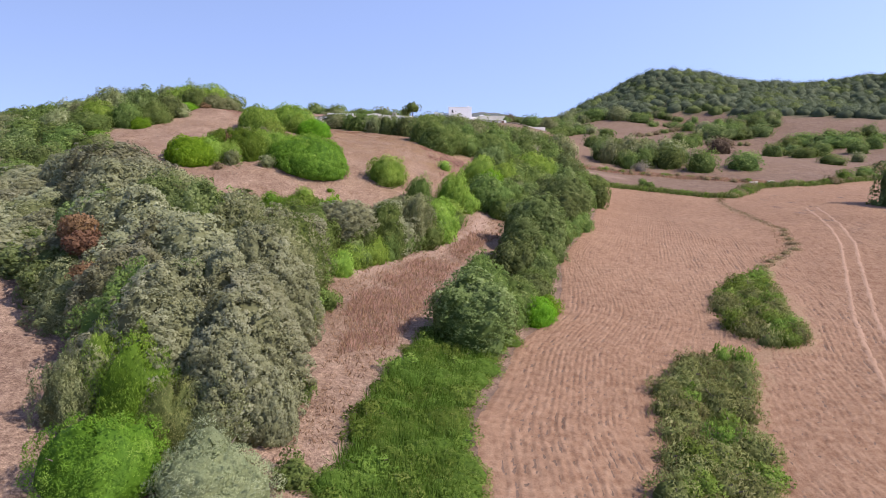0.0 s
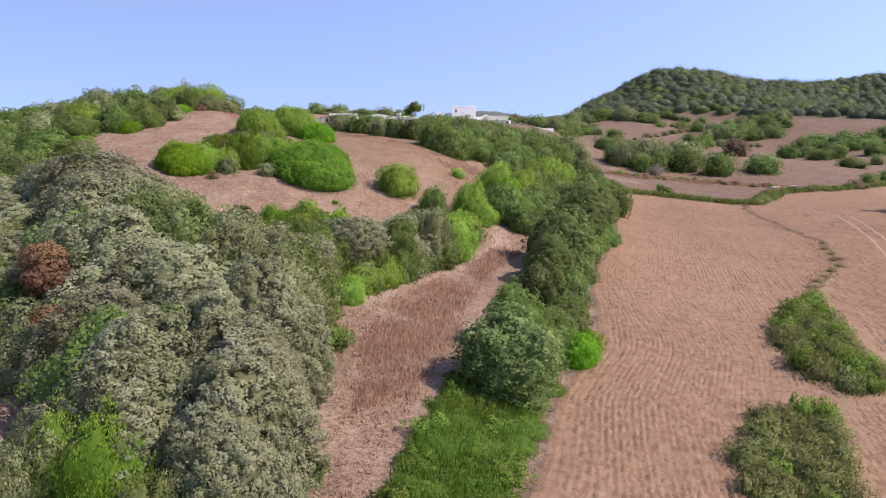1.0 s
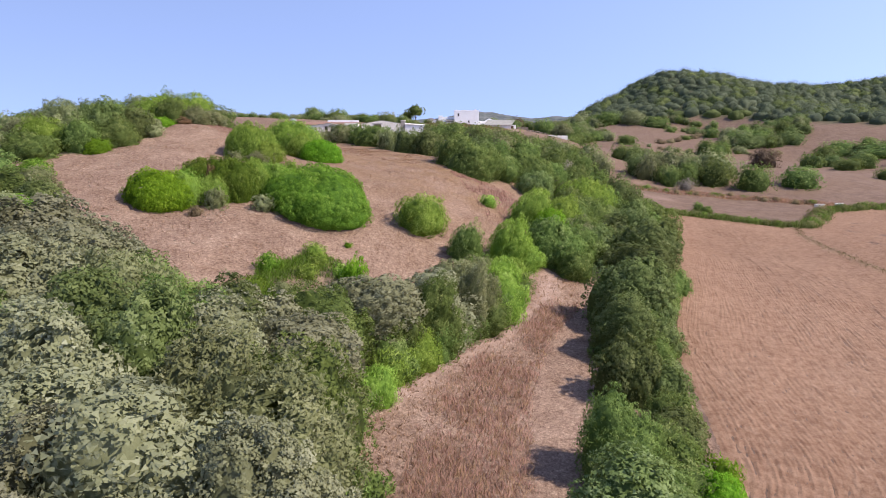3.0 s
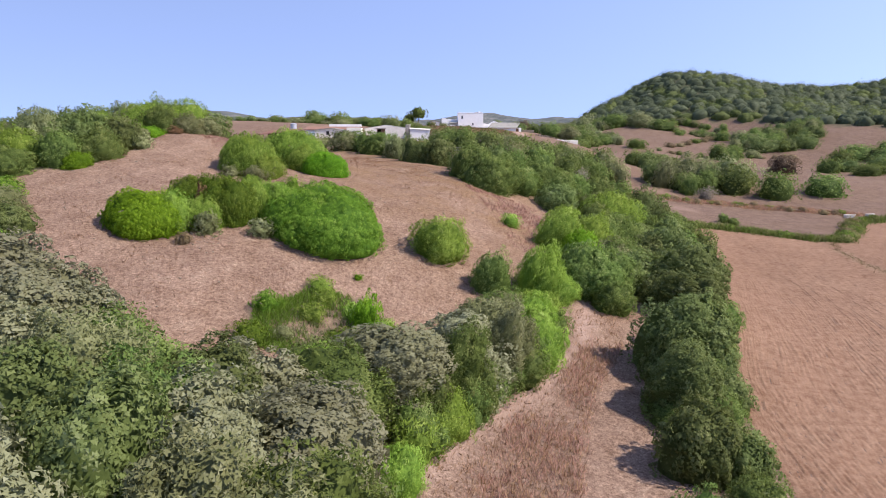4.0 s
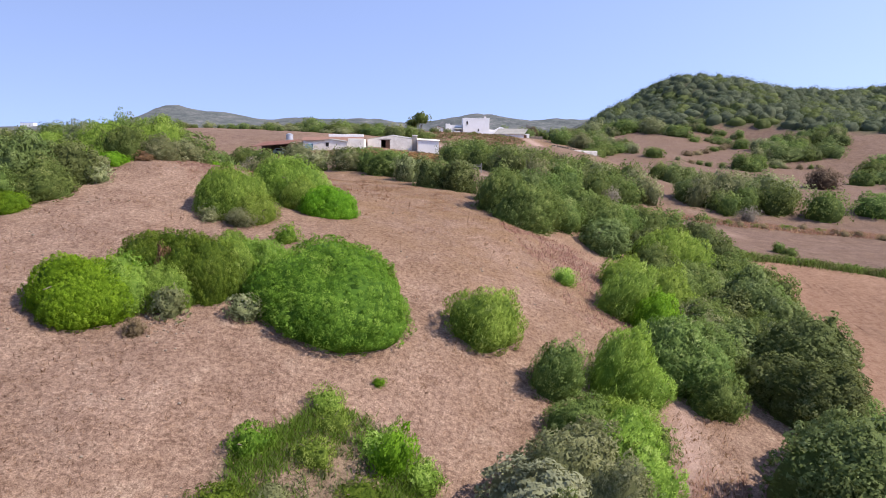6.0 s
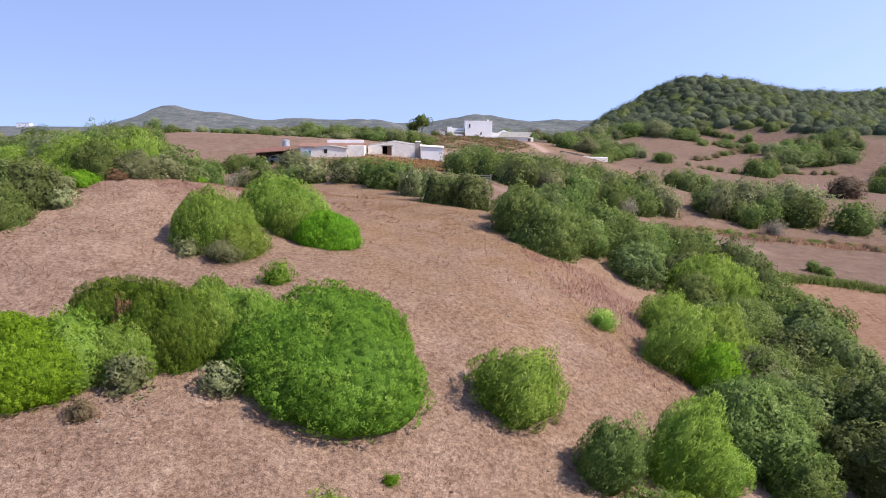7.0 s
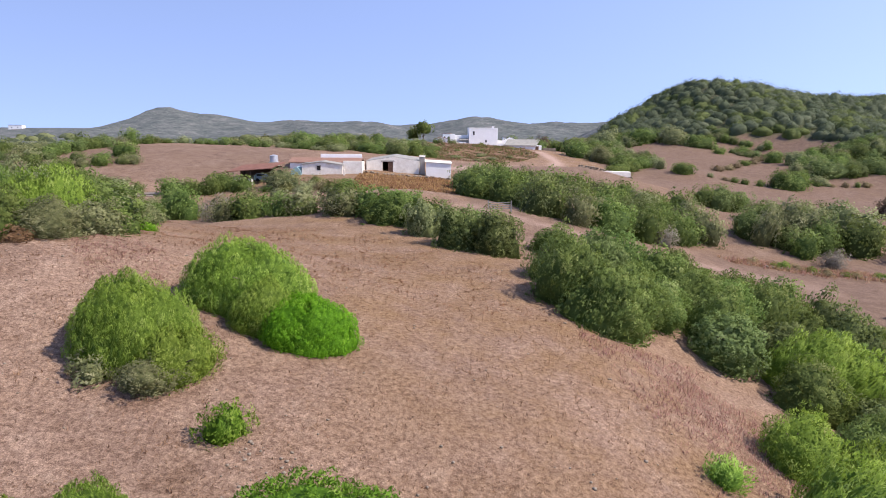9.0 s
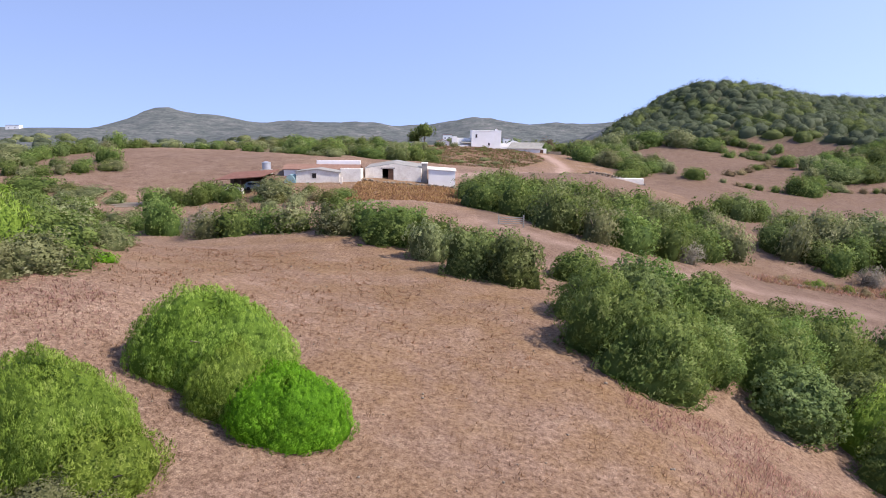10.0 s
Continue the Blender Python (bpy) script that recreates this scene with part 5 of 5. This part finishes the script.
    part("end_board", box(-40.2, -37.9, 197.4, 197.48, 20.0, 20.8, 0.01), MAT_WOOD, hc)
    # parked car
    car = thing("parked_car", "blue-grey hatchback parked under the open shed", "car", -44, 194)
    z = 20.3
    part("body", prism([(-45.9, z + 0.3), (-42.3, z + 0.3), (-42.3, z + 0.8), (-42.7, z + 0.95), (-43.4, z + 1.0), (-44.0, z + 1.45), (-45.4, z + 1.45), (-45.9, z + 0.95)], 192.6, 194.2), MAT_CAR, car)
    part("side_window", box(-45.3, -43.9, 192.56, 192.6, z + 1.0, z + 1.35, 0), MAT_GLASS, car)
    for x in (-45.2, -43.0):
        bm = bmesh.new()
        bmesh.ops.create_cone(bm, segments=16, radius1=0.31, radius2=0.31, depth=1.7, cap_ends=True)
        bmesh.ops.rotate(bm, verts=bm.verts[:], cent=(0, 0, 0), matrix=Matrix.Rotation(math.pi / 2, 3, "X"))
        bmesh.ops.translate(bm, verts=bm.verts[:], vec=(x, 193.4, z + 0.31))
        part("wheel", bm, MAT_DARK, car)


MAT_TARP = plain_material("tarpaulin", (0.16, 0.28, 0.30), (0.28, 0.42, 0.43), 0.8, 0.6)
MAT_CAR = plain_material("car_paint", (0.16, 0.22, 0.30), (0.22, 0.29, 0.38), 0.5, 0.35, 0.001, 0.5)
build_farmhouse()
build_barn()
build_outbuildings()


def tall_tree(x, y, w, h, foot, kind, label, name="pine_tree"):
    """A tree whose crown stands clear of the ground on a bare trunk."""
    rng = np.random.default_rng(int(abs(x) * 10 + y))
    e = tagged(new(name), label, "tree")
    z = h1(x, y)
    crown = leafy_mesh("crown", *crown_arrays(rng, w / 2, h - foot, 9, 60, 1600, 0.045 * w, 0.22, 0.35, -0.6, (16, 7)), LEAF[kind])
    o = new("crown", crown)
    o.parent, o.location = e, (0, 0, foot)
    v, f = join([tube([(0, 0, -0.3), (0.2, 0, foot * 0.5), (0.1, 0.1, foot + 0.8)], (0.28, 0.2, 0.14)), tube([(0.2, 0, foot * 0.5), (-0.9, 0.2, foot + 0.6)], (0.12, 0.06)), tube([(0.2, 0, foot * 0.6), (1.2, -0.3, foot + 0.6)], (0.12, 0.06))])
    t = fast_mesh("trunk", v, f)
    t.materials.append(MAT_BARK)
    o = new("trunk", t)
    o.parent = e
    e.location = (x, y, z)


tall_tree(-15.5, 338, 8.0, 8.2, 3.2, "green", "umbrella pine with a flat green crown by the farm")
tall_tree(-19.5, 342, 6.0, 5.8, 1.0, "green", "round green tree beside the white outhouse")
for x, y, w, top in ((-22.9, 41.4, 2.8, 5.4), (-21.2, 38.4, 2.2, 4.5), (-25.2, 44.8, 3.0, 5.2), (-24.0, 43.0, 2.4, 5.8)):
    tall_tree(x, y, w, top, top - 0.5 * w, "rust", "dying tree with rusty brown leaves in the wood", "withered_tree")
bush(33.2, 341, 7.0, 6.4, "brown", True)
bush(38.5, 340, 6.0, 4.6, "green", True)


def far_house(x, y, w, d, h, label):
    z = h1(x, y)
    e = thing("far_house", label, "house", x, y)
    part("wall", box(x - w / 2, x + w / 2, y - d / 2, y + d / 2, z - 3, z + h), MAT_WHITE, e)
    part("roof", box(x - w / 2 - 0.3, x + w / 2 + 0.3, y - d / 2 - 0.3, y + d / 2 + 0.3, z + h, z + h + 0.4), MAT_TILE, e)
    for k in (-0.25, 0.2):
        window_in(e, x + k * w, y - d / 2, z + h * 0.4, 1.6, 1.8)


far_house(14, 1000, 12, 9, 9, "distant white house among dark woods")
far_house(97, 990, 13, 9, 9, "distant white house on the wooded rise")
far_house(-812, 1390, 26, 12, 9, "distant white building on the far hill")

# ---- walls, slab, troughs, gate ----
def dry_wall(line, seed, label, height_m=0.9, gap=0.62):
    """Dry-stone wall of loose stones."""
    rng = np.random.default_rng(seed)
    p = np.array(line, float)
    total = np.hypot(*np.diff(p, axis=0).T).sum()
    w = thing("dry_stone_wall", label, "wall", *line[0])
    meshes = []
    for k in range(6):
        bm = stone_bm(rng, 0.42)
        me = bpy.data.meshes.new("stone")
        bm.to_mesh(me)
        bm.free()
        me.materials.append(MAT_STONE)
        meshes.append(me)
    for x, y in polyline(line, int(total / gap)):
        for z in np.arange(0.15, height_m, 0.4):
            o = new("stone", meshes[int(rng.integers(6))])
            o.parent = w
            o.location = (x + rng.normal(0, 0.12), y + rng.normal(0, 0.12), h1(x, y) + z)
            o.rotation_euler = (rng.normal(0, 0.2), rng.normal(0, 0.2), rng.uniform(0, 6))
            o.scale = (rng.uniform(0.8, 1.3), rng.uniform(0.8, 1.1), rng.uniform(0.7, 1.0))


dry_wall([(36, 168), (52, 167), (68, 163)], 61, "overgrown pale dry-stone terrace wall", 0.4, 1.1)
dry_wall([(22, 224.5), (28, 226), (35, 226.5)], 62, "low broken limestone wall in dry pasture", 0.9, 0.7)


def build_slab():
    z = h1(28, 226)
    # thin pale concrete slab with a low kerb
    e = thing("concrete_slab", "pale flat concrete slab in dry pasture", "paving", 28, 227)
    part("slab", slab([(23.5, 225.5, z + 0.12), (34.5, 225.5, z + 0.05), (35.0, 228.5, z + 0.05), (25, 228.5, z + 0.15)], 1.2), MAT_OLDWHITE, e)
    part("kerb", box(23.4, 30, 225.1, 225.5, z - 0.3, z + 0.3, 0.05), MAT_OLDWHITE, e)
    for k, (x, w) in enumerate(((74.5, 1.5), (78.6, 1.1))):
        zz = h1(x, 158)
        t = thing("water_trough", "pale stone drinking trough beside the hedge", "trough", x, 158, group="troughs by the hedge")
        part("basin", box(x - w / 2, x + w / 2, 157.4, 158.6, zz - 0.1, zz + 0.6, 0.05), MAT_OLDWHITE, t)
        part("rim", box(x - w / 2 - 0.08, x + w / 2 + 0.08, 157.3, 157.42, zz + 0.55, zz + 0.75, 0.02), MAT_OLDWHITE, t)
    zz = h1(-3.5, 161)
    g = thing("field_gate", "weathered grey wooden field gate across the lane", "gate", -4, 161)
    for k in range(4):
        part("rail", box(-5.2, -2.2, 161.0, 161.06, zz + 0.25 + 0.27 * k, zz + 0.35 + 0.27 * k, 0.01), MAT_SHEET, g)
    for x in (-5.3, -2.1):
        part("post", box(x - 0.08, x + 0.08, 160.95, 161.11, zz - 0.2, zz + 1.4, 0.01), MAT_SHEET, g)

    # pale rock bared beyond the rear hedge
    zz = h1(-61.5, 184.5)
    r = thing("rock_slab", "pale bare limestone slab among low scrub", "rock", -61.5, 184.5)
    part("slab", slab([(-65, 183.6, zz + 0.1), (-58.4, 184.0, zz + 0.15), (-58.0, 186.6, zz + 0.3), (-63.6, 186.8, zz + 0.3)], 0.9), MAT_STONE, r)
    part("step", slab([(-63.6, 182.6, zz - 0.1), (-60.6, 182.8, zz - 0.05), (-60.4, 183.7, zz), (-63.8, 183.5, zz)], 0.6), MAT_STONE, r)


build_slab()


# ---- wheel tracks, rough strip, dry grass ----
def ribbon(name, line, width, lift, mat, label, cat, wav=0.12, seed=1):
    rng = np.random.default_rng(seed)
    p = polyline(line, 160)
    t = unit(np.gradient(p, axis=0))
    n = np.stack([-t[:, 1], t[:, 0]], 1)
    v = []
    for k in range(len(p)):
        for s in (-1, -0.4, 0.4, 1):
            q = p[k] + n[k] * s * (width / 2 + rng.normal(0, wav))
            v.append((q[0], q[1], h1(*q) + lift + (0.0 if abs(s) < 0.5 else -0.05)))
    f = [(k * 4 + j, k * 4 + j + 1, k * 4 + j + 5, k * 4 + j + 4) for k in range(len(p) - 1) for j in range(3)]
    me = fast_mesh(name, np.array(v), np.array(f))
    me.materials.append(mat)
    tagged(new(name, me), label, cat, kind="structure")


MAT_TRACK = plain_material("packed_earth", (0.245, 0.150, 0.098), (0.322, 0.206, 0.140), 1.2, 0.95, 0.03)
ribbon("wheel_track", [(x - 0.95, y) for x, y in TRACK], 0.5, 0.085, MAT_TRACK, "pale packed wheel track across ploughed soil", "track", 0.05, 2)
ribbon("wheel_track", [(x + 0.95, y) for x, y in TRACK], 0.5, 0.085, MAT_TRACK, "pale packed wheel track across ploughed soil", "track", 0.05, 3)


MAT_BALK = plain_material("trodden_straw", (0.175, 0.105, 0.063), (0.280, 0.182, 0.115), 4.0, 0.95, 0.05)
ribbon("grass_balk", [(12.5, 20), (17.3, 33), (21.6, 43.8), (24.8, 47), (28.6, 48.5), (31.5, 56), (35.2, 70.5), (40, 77), (46.2, 84.8), (50.2, 96), (52.3, 116), (54, 128)], 1.9, 0.075, MAT_BALK, "strip of pale dry grass between ploughed fields", "grass", 0.38, 4)


def tufts(name, pts, length, width, blades, mat, label, seed, lean=0.5, cat="grass"):
    """Dry grass: little sprays of blades at the given places, as one object."""
    rng = np.random.default_rng(seed)
    pts = np.asarray(pts, float)
    pts = np.repeat(pts, blades, 0)
    n = len(pts)
    xy = pts + rng.normal(0, length * 0.35, (n, 2))
    z = height(xy[:, 0], xy[:, 1])
    root = np.stack([xy[:, 0], xy[:, 1], z - 0.03], 1)
    ax = unit(np.stack([rng.normal(0, lean, n), rng.normal(0, lean, n), np.ones(n)], 1))
    a = rng.uniform(0, 6.28, n)
    side = np.stack([np.cos(a), np.sin(a), np.zeros(n)], 1)
    L = length * rng.uniform(0.5, 1.4, (n, 1))
    W = width * rng.uniform(0.6, 1.4, (n, 1))
    v = np.stack([root - side * W, root + side * W, root + ax * L], 1)
    nr = unit(np.array([0, 0, 1.0]) + rng.normal(0, 0.35, (n, 3)))
    face = np.cross(v[:, 1] - v[:, 0], v[:, 2] - v[:, 0])
    swap = (face * nr).sum(1) < 0
    v[swap] = v[swap][:, [1, 0, 2]]
    me = leafy_mesh(name, v.reshape(-1, 3), np.arange(n * 3).reshape(-1, 3), np.repeat(nr, 3, 0))
    me.materials.append(mat)
    tagged(new(name, me), label, cat, kind="stuff")


def sprinkle(poly, n, seed, clump=0.0):
    rng = np.random.default_rng(seed)
    p = np.array(poly, float)
    c = rng.uniform(p.min(0), p.max(0), (n * 2, 2))
    c = c[inside(poly, c[:, 0], c[:, 1])][:n]
    if clump:
        w = np.sin(c[:, 0] * 0.55 + 2 * np.sin(c[:, 1] * 0.21)) * np.sin(c[:, 1] * 0.43 + 1.5 * np.sin(c[:, 0] * 0.3))
        c = c[w + rng.normal(0, 0.4, len(c)) > clump]
    return c


KNOLL = KNOLL_GRASS
STRIP = [(-8, 27), (-7, 35), (-8, 45), (-11, 55), (-8, 64), (0, 74), (4, 84), (8, 84), (7, 78), (3, 72), (-1, 60), (-2.5, 46), (-5, 36), (-6, 27)]
tufts("dry_grass", sprinkle(KNOLL, 62000, 71, -0.5), 0.17, 0.028, 2, MAT_STRAW, "short dry straw-coloured grass on the knoll", 72, 1.6)
tufts("dry_grass", sprinkle(STRIP, 7000, 73, -0.8), 0.28, 0.035, 3, MAT_STRAW, "dry straw-coloured grass along the strip", 74, 1.0)
WEEDS = [(-6.6, 40), (-7.5, 50), (-6.8, 58), (-4.6, 65.5), (-0.6, 70.5), (4, 78.5), (7.2, 82.5), (7.4, 79), (3.2, 71.5), (0.2, 62), (-1.3, 50), (-3.6, 43)]
tufts("dead_weeds", sprinkle(WEEDS, 5200, 75, -0.25), 0.44, 0.022, 5, MAT_STALK, "tall dead reddish weed stalks", 76, 0.5)
tufts("dry_grass", sprinkle(WEEDS, 2600, 85, -0.2), 0.42, 0.03, 4, MAT_STRAW, "dry grass among the dead weeds", 86, 0.5)
tufts("dead_weeds", sprinkle([(-1, 106), (3, 110), (8, 104), (7, 99), (3, 100)], 500, 77), 0.3, 0.02, 4, MAT_STALK, "tall dead reddish weed stalks", 78, 0.28)
tufts("dead_weeds", sprinkle([(-27, 178), (-9, 180), (-8, 199), (-27, 199)], 2200, 79, -0.3), 0.36, 0.08, 4, MAT_RUSTY, "reddish dead weeds below the barn", 80, 0.3)
ROUGH = [(12, 20), (16.5, 33), (21.5, 44), (24, 46.5), (28.5, 47.5), (35, 70), (46, 85), (51, 96), (52.5, 116), (51, 116), (49, 97), (44.5, 86), (33.5, 71.5), (26, 49), (21, 46), (15.5, 34), (10.5, 20)]
tufts("dry_grass", sprinkle(ROUGH, 3800, 81), 0.40, 0.04, 4, MAT_STRAW, "rank dry grass on the unploughed balk", 82, 0.6)


tufts("dry_grass", sprinkle([(-27, 178), (-9, 180), (-8, 199), (-27, 199)], 2400, 87), 0.36, 0.08, 4, MAT_RUSTY, "orange-brown dry grass below the barn", 88, 0.5)
tufts("grass_tussocks", sprinkle([(-40, 118), (-14, 112), (-3, 112), (-9, 128), (-18, 138), (-38, 142)], 1100, 89, 0.1), 0.17, 0.03, 12, MAT_RUSTY, "dark dead grass tussocks on the knoll", 90, 1.0)


tufts("dead_weeds", sprinkle([(-38, 114), (-35, 116), (-31.5, 114), (-29, 109), (-33, 106)], 700, 93, -0.2), 0.2, 0.016, 4, MAT_STALK, "short dead weed stalks on the knoll", 94, 0.5)
tufts("dry_grass", sprinkle(KNOLL, 1500, 95, 0.2), 0.24, 0.022, 9, MAT_STRAW, "straw-coloured grass tufts on the knoll", 96, 0.7)


# rank growth that stands among the thickets
tufts("rank_weeds", sprinkle(BRAMBLES, 3600, 111), 0.85, 0.028, 7, LEAF["bramble"], "tall fresh green weeds along the ploughed field", 112, 0.35, "weeds")
tufts("rank_weeds", sprinkle(ISLAND_A, 2600, 113), 0.75, 0.03, 4, LEAF["weedy"], "coarse olive-brown weeds on an unploughed islet", 114, 0.4, "weeds")
tufts("rank_weeds", sprinkle(ISLAND_A, 2200, 115, -0.1), 0.7, 0.028, 4, LEAF["dry"], "withered brown weeds on an unploughed islet", 116, 0.4, "weeds")
tufts("rank_weeds", sprinkle(ISLAND_B, 2400, 117), 0.75, 0.035, 4, LEAF["weedy"], "coarse olive-brown weeds on an unploughed islet", 118, 0.4, "weeds")
tufts("rank_weeds", sprinkle(ROUGH, 1700, 123, -0.1), 0.42, 0.03, 6, LEAF["dry"], "withered brown weeds on the balk", 124, 0.6, "weeds")
tufts("rank_weeds", sprinkle([(-14, 258), (8, 266), (26, 300), (24, 328), (-14, 330)], 5000, 143, -0.2), 0.5, 0.12, 3, LEAF["weedy"], "coarse olive weeds in the pasture by the farm", 144, 0.6, "weeds")
tufts("dry_grass", sprinkle([(-14, 258), (8, 266), (26, 300), (24, 328), (-14, 330)], 5000, 145, -0.2), 0.5, 0.12, 3, MAT_STRAW, "dry grass in the pasture by the farm", 146, 0.6)
tufts("dead_weeds", sprinkle([(-4, 112), (6, 113), (10, 98), (7, 91), (0, 92)], 3000, 147, -0.4), 0.3, 0.02, 4, MAT_STALK, "reddish dead weeds on the slope", 148, 0.6)
tufts("rank_weeds", sprinkle(SCRUB, 2600, 119, -0.1), 0.5, 0.032, 9, LEAF["lush"], "low light green scrub on dry grass", 120, 0.7, "weeds")
tufts("rank_weeds", sprinkle(SCRUB, 500, 121, 0.0), 0.4, 0.03, 7, LEAF["olive"], "low grey-green scrub on dry grass", 122, 0.7, "weeds")


def along(line, n, spread_m, seed):
    rng = np.random.default_rng(seed)
    return polyline(line, n) + rng.normal(0, spread_m, (n, 2))


HEAD = [(32.5, 138.8), (42, 141.3), (59, 134.4), (73, 153), (90, 158), (113, 168.5)]
tufts("rank_weeds", along(HEAD, 3000, 0.7, 131), 0.95, 0.05, 4, LEAF["weedy"], "olive-brown growth along the head of the field", 132, 0.4, "weeds")
tufts("rank_weeds", along(HEAD, 1800, 0.6, 133), 0.95, 0.05, 4, LEAF["bramble"], "green growth along the head of the field", 134, 0.4, "weeds")
tufts("dry_grass", along([(34, 169), (52, 167.5), (68, 163.5), (78, 160)], 2200, 0.9, 135), 0.6, 0.06, 4, MAT_STRAW, "orange-brown dry grass along the terrace bank", 136, 0.5)
tufts("dead_weeds", along([(34, 169), (52, 167.5), (68, 163.5), (78, 160)], 1400, 0.9, 137), 0.6, 0.06, 4, MAT_STALK, "reddish dead weeds along the terrace bank", 138, 0.5)
tufts("rank_weeds", along([(35, 71), (40, 77), (46.2, 84.8), (50.2, 96), (52.3, 116), (54, 128), (57, 134)], 900, 0.4, 139), 0.3, 0.025, 5, LEAF["dry"], "withered brown weeds along the balk", 140, 0.6, "weeds")
tufts("rank_weeds", along([(35, 71), (40, 77), (46.2, 84.8), (50.2, 96), (52.3, 116), (54, 128), (57, 134)], 220, 0.3, 141), 0.35, 0.025, 5, LEAF["weedy"], "olive weeds along the balk", 142, 0.6, "weeds")


# stones on the knoll
def build_stones():
    rng = np.random.default_rng(91)
    chunks = []
    for x, y in np.concatenate([sprinkle(KNOLL, 420, 92), rng.normal((-26.3, 81.2), 0.9, (40, 2)), rng.normal((-20.3, 93.5), 0.9, (45, 2))]):
        bm = stone_bm(rng, abs(rng.normal(0.03, 0.03)) + 0.02)
        v = np.array([tuple(q.co) for q in bm.verts]) + np.array([x, y, h1(x, y) + 0.02])
        f = np.array([[q.index for q in fc.verts] for fc in bm.faces])
        bm.free()
        chunks.append((v, f))
    v, f = join(chunks)
    me = fast_mesh("loose_stones", v, f)
    me.materials.append(MAT_STONE)
    tagged(new("loose_stones", me), "loose pale stones scattered on dry grass", "stones", kind="stuff")


build_stones()
